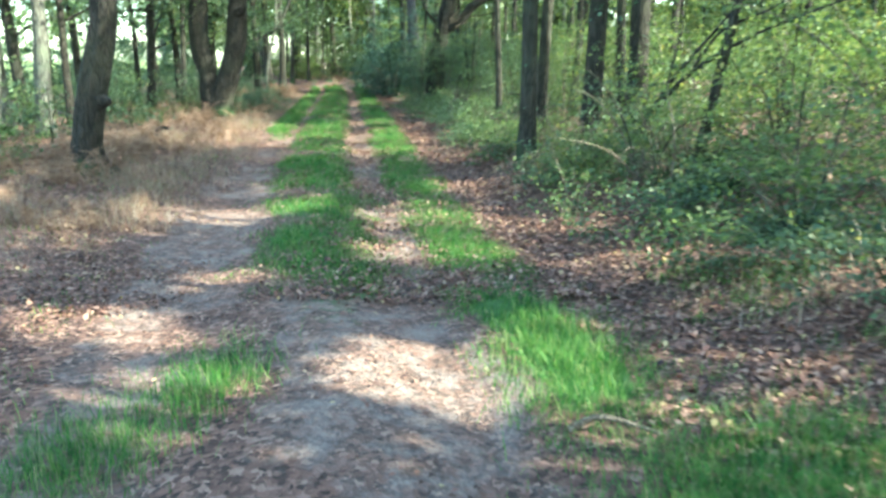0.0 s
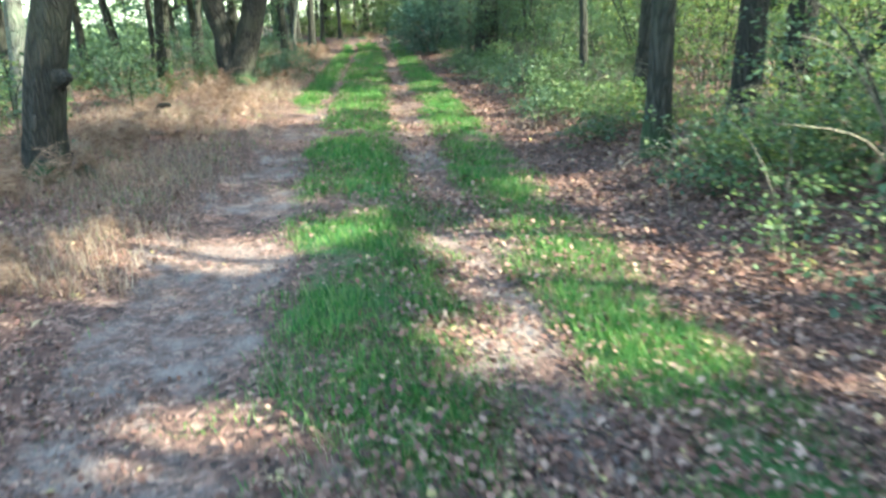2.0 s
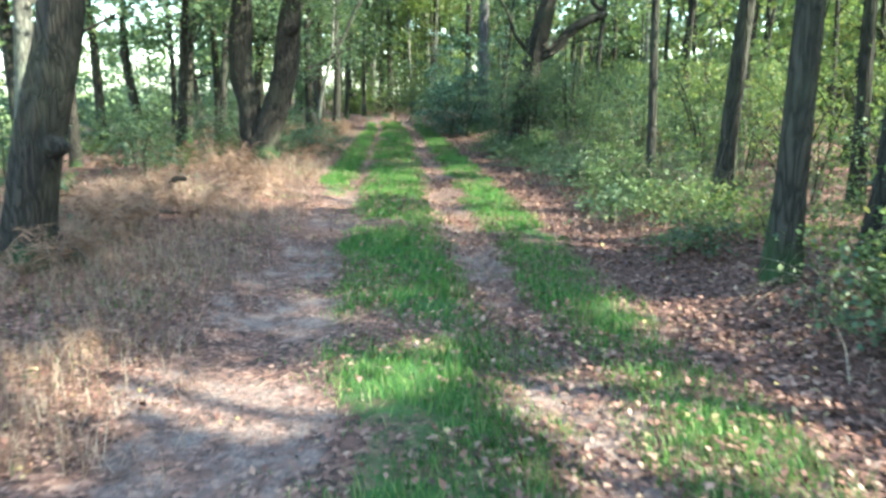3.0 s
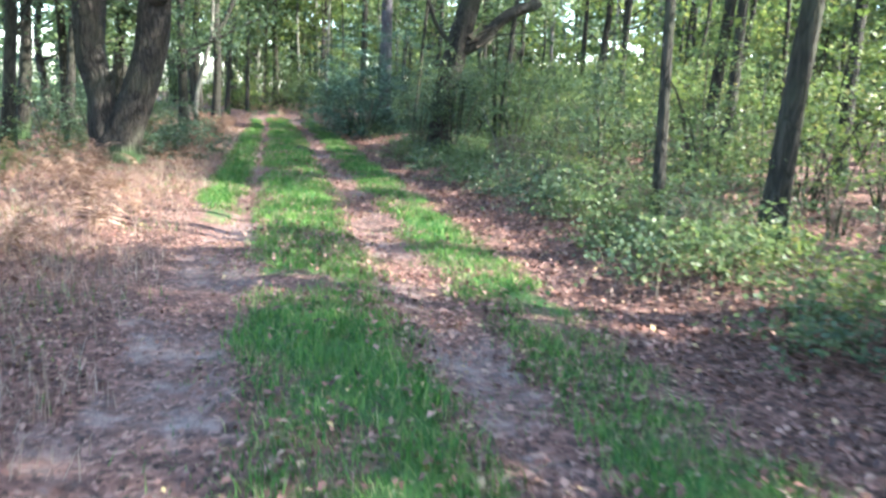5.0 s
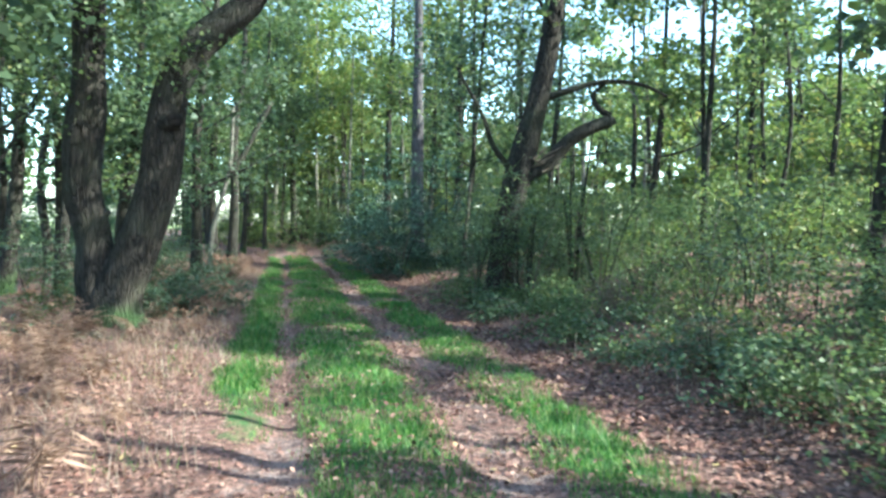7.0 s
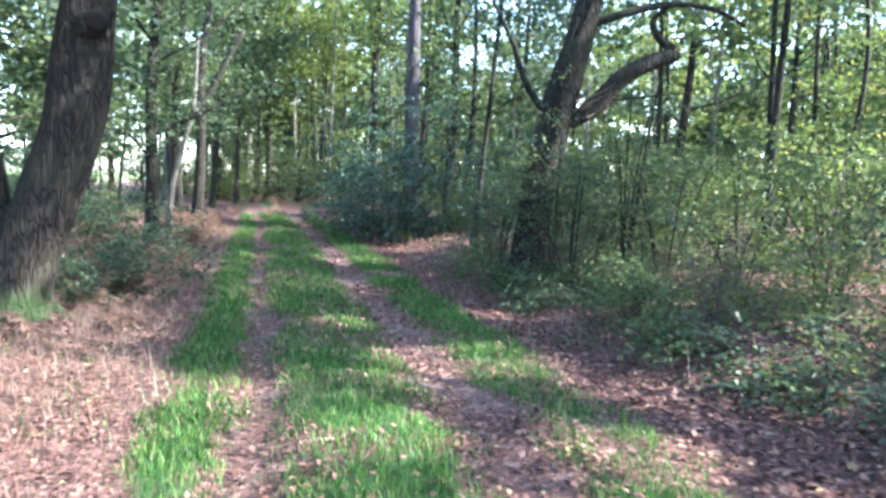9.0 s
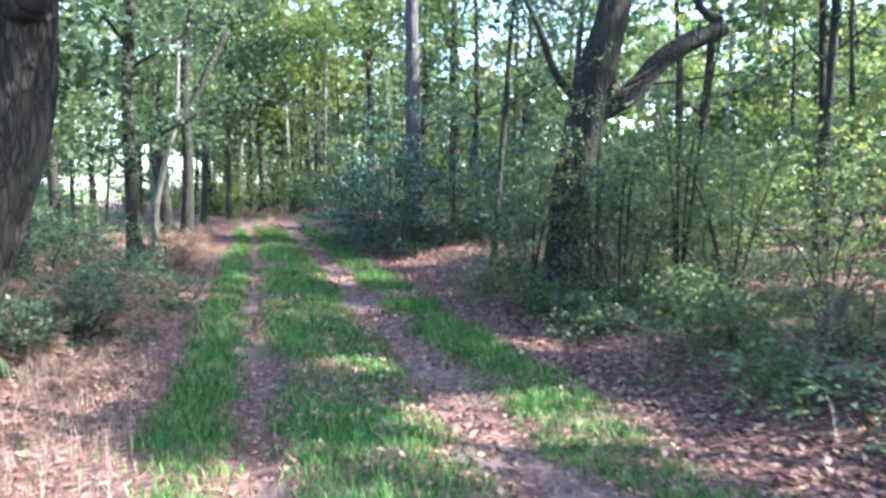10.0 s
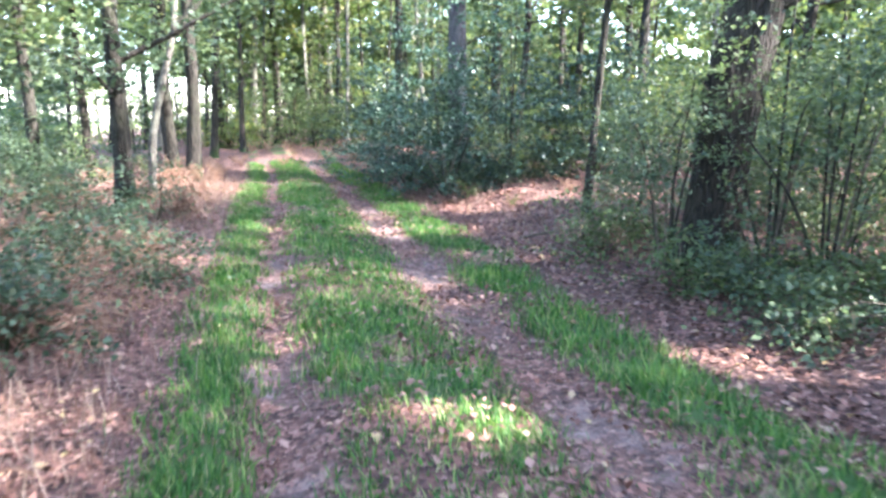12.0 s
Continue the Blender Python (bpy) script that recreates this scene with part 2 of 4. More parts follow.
# sun patches, laid by leaving out leaves towards the sun: x, y, half sizes
SUN_GAPS = [(-1.75, 5.5, 0.2, 0.08), (0.0, 7.6, 0.8, 0.42), (-0.5, 6.3, 0.25, 0.1), (-0.2, 3.8, 0.35, 0.25), (0.45, 3.9, 0.2, 0.5), (-2.1, 4.45, 0.5, 0.2), (-1.4, 3.4, 0.3, 0.2),
        (1.0, 6.9, 0.3, 0.25), (1.5, 5.6, 0.4, 0.3), (1.9, 4.6, 0.3, 0.2), (-0.7, 13.4, 1.05, 0.3), (-2.2, 7.9, 0.25, 0.25), (-3.3, 8.0, 0.4, 0.15), (-0.45, 8.1, 0.2, 0.2), (0.65, 7.1, 0.3, 0.2),
        (-0.5, 7.1, 0.25, 0.08), (-1.6, 8.3, 0.2, 0.3), (-0.4, 6.1, 0.3, 0.06), (0.3, 6.1, 0.2, 0.08), (-3.7, 15.6, 0.8, 0.6), (-3.8, 14.8, 0.8, 0.2), (0.8, 13.5, 0.3, 0.3),
        (-1.95, 19.5, 0.75, 0.42), (-3.85, 18.5, 0.12, 0.2), (-2.6, 17.6, 0.2, 0.25), (-4.1, 14.7, 0.2, 0.2), (-1.4, 16.5, 0.25, 0.15), (-4.85, 18.8, 0.5, 0.4), (-1.3, 17.3, 0.3, 0.3), (-5.2, 20.0, 0.2, 0.2), (-4.6, 17.0, 0.5, 0.3),
        (-2.85, 27.4, 0.7, 0.35), (-4.9, 27.9, 0.15, 0.2), (-3.0, 21.0, 0.2, 0.08), (-1.3, 29.5, 0.8, 0.6), (0.3, 29.2, 1.2, 0.7), (2.7, 27.8, 1.0, 0.7), (-5.1, 41.0, 2.0, 2.0),
        (2.2, 14.6, 1.3, 0.4), (3.4, 12.6, 1.0, 0.5), (-5.6, 8.5, 0.5, 0.4), (4.5, 20.6, 1.6, 0.8), (5.5, 16.5, 1.6, 0.8), (3.0, 8.0, 0.9, 0.4), (-5.0, 46.5, 7.0, 3.0), (-6.0, 52.0, 7.0, 2.5), (-8.0, 58.0, 7.0, 2.5), (1.6, 19.6, 0.8, 0.4), (2.2, 24.3, 0.9, 0.4)]


# wider patches: only high leaves are left out, to put sun on the undergrowth
SUN_CUTS = [(2.5, 23.0, 2.2, 0.8), (3.5, 25.5, 2.0, 0.8), (2.0, 20.5, 1.8, 0.7), (1.4, 18.6, 1.5, 0.6), (5.5, 22.0, 2.0, 0.8), (5.5, 26.0, 2.0, 0.8), (1.2, 22.4, 1.0, 0.5), (2.6, 10.6, 1.5, 0.7), (4.6, 9.2, 1.2, 0.6), (4.8, 13.6, 1.8, 0.8), (5.2, 18.6, 1.8, 0.8), (5.6, 23.2, 1.8, 0.9), (3.6, 27.4, 1.6, 0.7), (8.5, 15.5, 2.0, 0.8), (9.0, 21.0, 2.0, 0.9), (2.4, 17.2, 0.8, 0.4), (2.8, 21.4, 0.9, 0.4), (6.8, 11.2, 1.6, 0.6), (1.1, 9.3, 1.3, 0.45), (0.7, 12.2, 1.1, 0.45), (0.3, 15.6, 1.1, 0.4), (-0.1, 18.3, 1.1, 0.4), (-0.3, 21.5, 1.1, 0.4), (2.0, 12.4, 1.2, 0.5), (2.2, 15.2, 1.2, 0.5), (1.6, 24.4, 1.2, 0.45), (0.4, 6.9, 1.0, 0.3)]
# the air round the broken limb: x, y and z from and to
CLEAR = (-0.1, 2.7, 18.5, 27.5, 2.3, 4.6)


def in_gap(p):
    """Which points stand between the sun and one of the gaps' places."""
    d = p[:, 2] / SUN_DIR[2]
    gx, gy = p[:, 0] - d * SUN_DIR[0], p[:, 1] - d * SUN_DIR[1]
    ragged_edge = 1 + 0.35 * bumps(gx, gy, 6.0)
    hit = np.zeros(len(p), bool)
    for cx, cy, rx, ry in SUN_GAPS:
        dx, dy = gx - cx, gy - cy
        a, b = dx * SUN_AZ[0] + dy * SUN_AZ[1], -dx * SUN_AZ[1] + dy * SUN_AZ[0]
        hit |= ((a / (rx + 0.3)) ** 2 + (b / (ry + 0.24)) ** 2 < ragged_edge) & (p[:, 2] > 0.55)
    for cx, cy, rx, ry in SUN_CUTS:
        dx, dy = gx - cx, gy - cy
        a, b = dx * SUN_AZ[0] + dy * SUN_AZ[1], -dx * SUN_AZ[1] + dy * SUN_AZ[0]
        hit |= ((a / (rx + 0.3)) ** 2 + (b / (ry + 0.24)) ** 2 < ragged_edge) & (p[:, 2] > 2.4)
    x0, x1, y0, y1, z0, z1 = CLEAR
    hit |= (p[:, 0] > x0) & (p[:, 0] < x1) & (p[:, 1] > y0) & (p[:, 1] < y1) & (p[:, 2] > z0) & (p[:, 2] < z1)
    return hit


def unit(v):
    return v / np.maximum(np.linalg.norm(v, axis=1, keepdims=True), 1e-9)


def leaf_arrays(p, size, aspect=0.36, flat=0.6):
    """Folded leaves at the points p: base, two sides and tip each."""
    n = len(p)
    d = rng.normal(size=(n, 3)) * (1, 1, 0.5)
    d = unit(d - (0, 0, 0.25))
    up = unit(rng.normal(size=(n, 3)) * (1 - flat) + (0, 0, flat))
    s = unit(np.cross(d, up))
    nn = np.cross(s, d)
    L = (size * rng.uniform(0.65, 1.3, n))[:, None]
    mid = p + d * L * 0.45 + nn * L * 0.10
    v = np.stack([p, mid + s * L * aspect, p + d * L - nn * L * 0.08, mid - s * L * aspect], axis=1).reshape(-1, 3)
    return v, np.arange(4 * n).reshape(n, 4)


def foliage(name, p, size, mat, parent, aspect=0.36, flat=0.6, origin=(0, 0, 0), gaps=True):
    p = np.asarray(p, float)
    if gaps:
        p = p[~in_gap(p) | (p[:, 1] > 43.5) & (p[:, 2] < 4)]
        d = p[:, 2] / SUN_DIR[2]
        su = p[:, 0] - d * SUN_DIR[0] - centre(p[:, 1] - d * SUN_DIR[1])
        p = p[~((su > 3.2) & (su < 10) & (p[:, 2] > 3.0)) | (rng.random(len(p)) < 0.42 - 0.2 * step(15, 19, p[:, 1]))]   # high leaves thinned to let sun onto the undergrowth beside the track
        u = p[:, 0] - centre(p[:, 1])
        over = (u > -1.9) & (u < 5.5) & (p[:, 2] > 4.0) & (p[:, 1] < 32)   # crowns thinned over the track to let more skylight down
        p = p[~over | (rng.random(len(p)) < 0.3 + 0.35 * step(14, 19, p[:, 1]))]
    v, f = leaf_arrays(p, size, aspect, flat)
    return mesh_object(name, v - np.asarray(origin, float), f, mat, parent)


def tube_arrays(path, radii, sides=8, rough=0.0, ridges=0, cap=True):
    path, radii = np.asarray(path, float), np.asarray(radii, float)
    t = unit(np.gradient(path, axis=0))
    a = np.zeros_like(t)
    first = np.cross(t[0], (0.0, 1.0, 0.05) if abs(t[0, 1]) < 0.8 else (1.0, 0.0, 0.05))
    for i in range(len(t)):
        first = first - t[i] * np.dot(first, t[i])
        first = first / np.linalg.norm(first)
        a[i] = first
    b = np.cross(t, a)
    ang = np.linspace(0, 2 * math.pi, sides, endpoint=False)
    k = len(path)
    r = radii[:, None] * np.ones((k, sides))
    if rough:
        r = r * (1 + rough * (bumps(np.cos(ang)[None, :] * 1.3 + path[:, :1], path[:, 2:] * 0.55 + np.sin(ang)[None, :] * 1.3, 2.3)))
    if ridges:
        r = r * (1 + 0.045 * np.sin(ridges * ang + 2.0 * bumps(path[:, :1] + ang * 0, path[:, 2:], 1.1)))
    v = path[:, None, :] + r[:, :, None] * (np.cos(ang)[None, :, None] * a[:, None, :] + np.sin(ang)[None, :, None] * b[:, None, :])
    i, j = np.meshgrid(np.arange(k - 1), np.arange(sides), indexing="ij")
    jn = (j + 1) % sides
    f = np.stack([i * sides + j, i * sides + jn, (i + 1) * sides + jn, (i + 1) * sides + j], axis=-1).reshape(-1, 4)
    v = v.reshape(-1, 3)
    if cap:
        v = np.vstack([v, path[-1] + t[-1] * radii[-1] * 0.4])
        e = (k - 1) * sides
        tip = np.stack([e + np.arange(sides), e + (np.arange(sides) + 1) % sides, np.full(sides, len(v) - 1)], axis=-1)
        return v, [f, tip]
    return v, [f]


def joined(pieces):
    vs, fs, o = [], {}, 0
    for v, faces in pieces:
        vs.append(v)
        for f in faces:
            fs.setdefault(f.shape[1], []).append(f + o)
        o += len(v)
    return np.vstack(vs), [np.vstack(f) for f in fs.values()]


def bend(points, n):
    """A smooth path through a few points."""
    p = np.asarray(points, float)
    t, s = np.arange(len(p)), np.linspace(0, len(p) - 1, n)
    q = np.stack([np.interp(s, t, p[:, i]) for i in range(3)], axis=1)
    for _ in range(2):
        q[1:-1] = (q[:-2] + 2 * q[1:-1] + q[2:]) / 4
    return q


def flare(z, r, amount, reach):
    return r * (1 + amount * np.exp(-np.maximum(z, 0) / reach))


def grow_limbs(trunk, r_at, zs, length, gen, spread=0.35):
    """Limb paths that leave the trunk at the given shares of its length, with their twigs."""
    limbs = []
    for z in zs:
        i = z * (len(trunk) - 1)
        p0 = trunk[int(i)] + (trunk[min(int(i) + 1, len(trunk) - 1)] - trunk[int(i)]) * (i % 1)
        az = gen.uniform(0, 6.283)
        rise = gen.uniform(0.15, 0.75)
        L = length * gen.uniform(0.6, 1.15) * (1.15 - 0.6 * z)
        d = np.array((math.cos(az), math.sin(az), rise))
        pts = [p0]
        for k in range(5):
            d = d + gen.normal(size=3) * spread * 0.55
            d[2] += 0.02
            d /= np.linalg.norm(d)
            pts.append(pts[-1] + d * L / 5)
        limbs.append((bend(pts, 9), r_at(z) * gen.uniform(0.28, 0.5)))
    return limbs


def sprays(path, count, width, gen):
    """Points of leaf sprays along the outer part of a limb: flat layers of leaves round twig ends."""
    k = gen.uniform(0.3, 1.0, count) * (len(path) - 1)
    i = np.minimum(k.astype(int), len(path) - 2)
    c = path[i] + (path[i + 1] - path[i]) * (k - i)[:, None]
    return c + gen.normal(size=(count, 3)) * width * (1, 1, 0.45)


def make_tree(name, x, y, tall, r, label, bark, leaf, lean=(0, 0), limbs=6, first=0.4, reach=3.0, leaves=1800, leaf_size=0.14, seed=1, gaps=True, group="", sides=10, wobble=0.14, category="tree"):
    gen = np.random.default_rng(seed)
    tree = base(name, x, y, None, label, category, group)
    o = np.array(tree.location)
    n = 16
    t = np.linspace(0, 1, n)
    path = np.stack([lean[0] * t * tall + np.cumsum(gen.normal(size=n)) * wobble * 0.25 * np.minimum(1, t * 4), lean[1] * t * tall + np.cumsum(gen.normal(size=n)) * wobble * 0.25 * np.minimum(1, t * 4), -0.12 + t * tall], axis=1)
    for _ in range(2):
        path[1:-1] = (path[:-2] + 2 * path[1:-1] + path[2:]) / 4
    rad = flare(path[:, 2], r * (1 - 0.82 * t) + 0.008, 0.45, 0.35)
    v, f = tube_arrays(path, rad, sides, 0.10)
    mesh_object("trunk", v, f, bark, tree, True)
    if leaf_size < 0.3:
        leaves, leaf_size = int(1.45 * leaves), 0.84 * leaf_size
    made = grow_limbs(path, lambda z: r * (1 - 0.82 * z), gen.uniform(first, 0.97, limbs), reach, gen)
    pts = []
    for p, rl in made:
        v, f = tube_arrays(p, rl * np.linspace(1, 0.18, len(p)), 4, 0.1)
        mesh_object("limb", v, f, bark, tree, True)
        pts.append(sprays(p, leaves // limbs, reach * 0.17, gen))
    if leaves:
        foliage("crown", np.vstack(pts) + o, leaf_size, leaf, tree, 0.36, 0.6, o, gaps)
    return tree


def make_shrub(name, x, y, tall, wide, label, leaf, leaves=900, leaf_size=0.06, seed=1, stems=7, bark=None, gaps=True, group="", flat=0.65, category="shrub"):
    gen = np.random.default_rng(seed)
    shrub = base(name, x, y, None, label, category, group)
    o = np.array(shrub.location)
    pts = []
    for _ in range(stems):
        az = gen.uniform(0, 6.283)
        s = gen.uniform(0.25, 1.0)
        d = np.array((math.cos(az) * wide * s, math.sin(az) * wide * s, tall * gen.uniform(0.55, 1.0)))
        p = bend([(0.03 * math.cos(az), 0.03 * math.sin(az), -0.05), d * (0.35, 0.35, 0.5) + gen.normal(size=3) * 0.06, d * (0.75, 0.75, 0.85) + gen.normal(size=3) * 0.1, d * (1.15, 1.15, 0.95)], 9)
        v, f = tube_arrays(p, np.linspace(0.012, 0.003, 9) * (0.6 + 0.4 * tall), 4)
        mesh_object("stem", v, f, bark or BARK_DARK, shrub, True)
        c = sprays(p, leaves // stems, wide * 0.30, gen)
        pts.append(c)
    pts = np.vstack(pts)
    pts[:, 2] = np.maximum(pts[:, 2], 0.04)
    foliage("foliage", pts + o, leaf_size, leaf, shrub, 0.36, flat, o, gaps)
    return shrub


def make_bush(name, x, y, tall, wide, label, leaf, sprays_n=40, per=36, leaf_size=0.055, seed=1, stems=5, bark=None, group="", category="shrub", low=0.05, gaps=True):
    """A full bush: flat sprays of leaves, in uneven layers over a dome, on stems that rise from the ground."""
    gen = np.random.default_rng(seed)
    bush = base(name, x, y, None, label, category, group)
    o = np.array(bush.location)
    az = gen.uniform(0, 6.283, sprays_n)
    el = np.arcsin(gen.uniform(low, 1, sprays_n))
    far = gen.uniform(0.55, 1.12, sprays_n) * (1 + 0.25 * np.sin(2 * az + seed))
    c = np.stack([wide * far * np.cos(el) * np.cos(az), wide * far * np.cos(el) * np.sin(az), tall * far * np.sin(el)], axis=1)
    out = np.stack([np.cos(az), np.sin(az), np.zeros(sprays_n)], axis=1)
    along = gen.normal(size=(sprays_n, per)) * 0.20 * (0.5 + 0.5 * wide)
    across = gen.normal(size=(sprays_n, per)) * 0.11 * (0.5 + 0.5 * wide)
    side = np.stack([-np.sin(az), np.cos(az), np.zeros(sprays_n)], axis=1)
    p = c[:, None, :] + along[..., None] * (out[:, None, :] + gen.normal(size=(sprays_n, 1, 3)) * (0.3, 0.3, 0.25)) + across[..., None] * side[:, None, :] + gen.normal(size=(sprays_n, per, 3)) * 0.03
    p = p.reshape(-1, 3)
    p[:, 2] = np.maximum(p[:, 2], 0.03)
    for k in range(stems):
        e = c[k] * (0.9, 0.9, 1.0)
        q = bend([(0.04 * math.cos(az[k]), 0.04 * math.sin(az[k]), -0.05), e * (0.3, 0.3, 0.55) + gen.normal(size=3) * 0.05, e * (0.7, 0.7, 0.9) + gen.normal(size=3) * 0.05, e], 8)
        v, f = tube_arrays(q, np.linspace(0.011, 0.003, 8) * (0.6 + 0.4 * tall), 4)
        mesh_object("stem", v, f, bark or (BARK_DARK, DEADWOOD)[k % 4 == 0], bush, True)
    foliage("foliage", p + o, leaf_size, leaf, bush, 0.36, 0.7, o, gaps)
    return bush


# ---- ground ----
def worn(x, y):
    """How far the edges of the strips wander to the side."""
    return 0.07 * bumps(x, y, 1.3) + 0.07 * bumps(x, y, 4.1) + 0.05 * bumps(x, y, 9.0)


def axis(lo, hi, fine, near_lo, near_hi, growth=1.22):
    core = list(np.arange(near_lo, near_hi, fine))
    a, d = near_lo, fine
    left = []
    while a > lo:
        d *= growth
        a -= d
        left.append(a)
    b, d, right = core[-1], fine, []
    while b < hi:
        d *= growth
        b += d
        right.append(b)
    return np.array(left[::-1] + core + right)


gx, gy = axis(-900, 900, 0.1, -8.0, 4.6), axis(-900, 1400, 0.12, -0.5, 44)
X, Y = np.meshgrid(gx, gy, indexing="ij")
nx, ny = X.shape
gv = np.stack([X, Y, height(X, Y)], axis=-1).reshape(-1, 3)
gi, gj = np.meshgrid(np.arange(nx - 1), np.arange(ny - 1), indexing="ij")
gf = np.stack([gi * ny + gj, (gi + 1) * ny + gj, (gi + 1) * ny + gj + 1, gi * ny + gj + 1], axis=-1).reshape(-1, 4)
ground = tagged(mesh_object("ground", gv, gf, GROUND, None, True), "woodland floor with a rutted farm track, bare soil and leaf litter", "ground", "", "structure")
U = (X - centre(Y) + worn(X, Y)).ravel()
YY, XX = Y.ravel(), X.ravel()


def band(u, a, b, soft=0.12):
    return step(a - soft, a + soft, u) * step(b + soft, b - soft, u)


WIDE = step(17, 10, YY)
soil = np.maximum(band(U, -0.9 - 0.5 * WIDE, -0.42, 0.22) * (0.55 + 0.25 * WIDE), 0.62 * band(U, 0.5, 1.1, 0.2)) * step(45, 41, YY)
soil = np.maximum(soil, band(U, -0.4, 1.2, 0.3) * step(5.6, 4.6, YY + 0.3 * bumps(XX, YY, 2.0)) * 0.85)
soil *= 0.8 + 0.45 * bumps(XX, YY, 1.7)
turf = np.maximum.reduce([band(U, -0.45, 0.45), band(U, 1.1, 1.64) * 1.15, band(U, -1.2, -0.8) * step(13, 17, YY)]) * (0.5 + 0.35 * bumps(XX, YY, 1.9)) * step(3.0, 5.5, YY + 2 * (U > 0.9))
field = step(-14, -17, U)
col = np.stack([np.clip(soil, 0, 1), np.clip(turf, 0, 1), np.clip(field, 0, 1), np.ones(len(U))], axis=-1)
attr = ground.data.color_attributes.new("cover", "FLOAT_COLOR", "POINT")
attr.data.foreach_set("color", col.astype(np.float32).ravel())


# ---- grass, dry grass and fallen leaves ----
def blades(name, x, y, tall, wide, mat, label, category="grass", droop=1.3):
    n = len(x)
    z = height(x, y) - 0.01
    p = np.stack([x, y, z], axis=1)
    az = rng.uniform(0, 6.283, n)
    side = np.stack([np.cos(az), np.sin(az), np.zeros(n)], axis=1)
    lean = np.stack([-np.sin(az), np.cos(az), np.zeros(n)], axis=1) * (rng.uniform(-1, 1, n) * droop)[:, None]
    h = (tall * rng.uniform(0.5, 1.25, n))[:, None]
    w = np.broadcast_to(np.asarray(wide, float), (n,))[:, None] * 0.5
    up = np.array((0, 0, 1.0))
    mid = p + h * 0.55 * up + lean * h * 0.35
    tip = p + h * 0.95 * up + lean * h
    v = np.stack([p - side * w, p + side * w, mid + side * w * 0.8, mid - side * w * 0.8, tip], axis=1).reshape(-1, 3)
    i = np.arange(n)[:, None] * 5
    return tagged(mesh_object(name, v, [i + np.array((0, 1, 2, 3)), i + np.array((3, 2, 4))], mat), label, category, "", "stuff")


def scatter(n, u0, u1, y0, y1, clump=1.6, cut=0.0, soft=0.12, ragged=0.0):
    """Points in a band of the track, in patches."""
    y = y0 + (y1 - y0) * rng.random(n) ** 1.5
    u = rng.uniform(u0 - soft, u1 + soft, n)
    x = centre(y) + u
    keep = bumps(x, y, clump) + 0.5 * bumps(x, y, clump * 3.1) + rng.normal(size=n) * 0.25 > cut + ragged * step(17, 10, y)
    w = u + worn(x, y)
    inside = (step(u0 - soft, u0 + soft, w) * step(u1 + soft, u1 - soft, w)) > rng.random(n) * 0.9
    k = keep & inside
    return x[k], y[k]


def strip(name, n, u0, u1, y0, y1, tall, label, cut, clump=1.3):
    x, y = scatter(n, u0, u1, y0, y1, clump, cut, 0.16, 0.5)
    if y0 > 4.5:                                 # a strip begins raggedly
        k = step(y0 - 0.1, y0 + (1.0 if y0 < 10 else 2.4), y + 0.5 * bumps(x, y, 2.5)) > rng.random(len(x))
        x, y = x[k], y[k]
    size = 1 + 0.25 * bumps(x, y, 1.9) + 0.3 * bumps(x, y, 7.0)
    return blades(name, x, y, tall * size, 0.0038 + 0.00024 * np.maximum(y - 3, 0), GRASS_GREEN, label)


strip("grass", 84000, -0.46, 0.5, 4.9, 41.5, 0.08, "short green grass between the two wheel ruts", -0.8)
strip("grass", 62000, 1.08, 1.66, 5.0, 41, 0.085, "short green grass strip beside the leaf litter", -1.2)
strip("grass", 32000, -1.2, -0.8, 15.5, 41, 0.085, "short green grass strip beside the bracken", -0.8)
strip("grass", 9000, 0.42, 0.92, 6.0, 9.6, 0.06, "sparse grass spreading into the wheel rut", -0.1, 2.2)
strip("grass", 12000, -2.3, -1.0, 1.6, 12.0, 0.07, "sparse grass on the edge of the soil", 0.55, 1.1)
strip("grass", 32000, 0.9, 3.4, 1.6, 5.2, 0.085, "tufts of grass beside the track", -0.2, 2.4)
tuft_x = np.concatenate([rng.normal(a, s, k) for a, s, k in ((0.72, 0.2, 2600), (-1.22, 0.16, 1500), (-1.55, 0.2, 1600), (0.55, 0.14, 800), (1.5, 0.3, 2400), (1.0, 0.25, 1800))])
tuft_y = np.concatenate([rng.normal(b, s, k) for b, s, k in ((3.75, 0.32, 2600), (3.55, 0.25, 1500), (2.85, 0.25, 1600), (4.4, 0.2, 800), (2.7, 0.3, 2400), (2.3, 0.2, 1800))])
blades("grass", tuft_x, tuft_y, 0.11 * np.ones(len(tuft_x)), 0.004, GRASS_GREEN, "bright green grass tufts on bare soil")
dx, dy = scatter(6500, -4.6, -2.0, 2.5, 8.5, 1.2, 0.15, 0.4)
blades("dry_grass", dx, dy, 0.17 * np.ones(len(dx)), 0.004, GRASS_DRY, "straw-coloured dry grass on the verge", "dry grass", 0.8)
dx, dy = scatter(9000, -3.4, -1.3, 10, 32, 1.2, 0.05, 0.4)
blades("dry_grass", dx, dy, 0.17 * np.ones(len(dx)), 0.005, GRASS_DRY, "bleached dry grass among the bracken", "dry grass", 0.9)
dx, dy = scatter(5000, 2.4, 5.0, 4, 34, 1.4, 0.2, 0.4)
blades("dry_grass", dx, dy, 0.30 * np.ones(len(dx)), 0.006, GRASS_DRY, "withered grass stalks on the bank", "dry grass", 1.0)


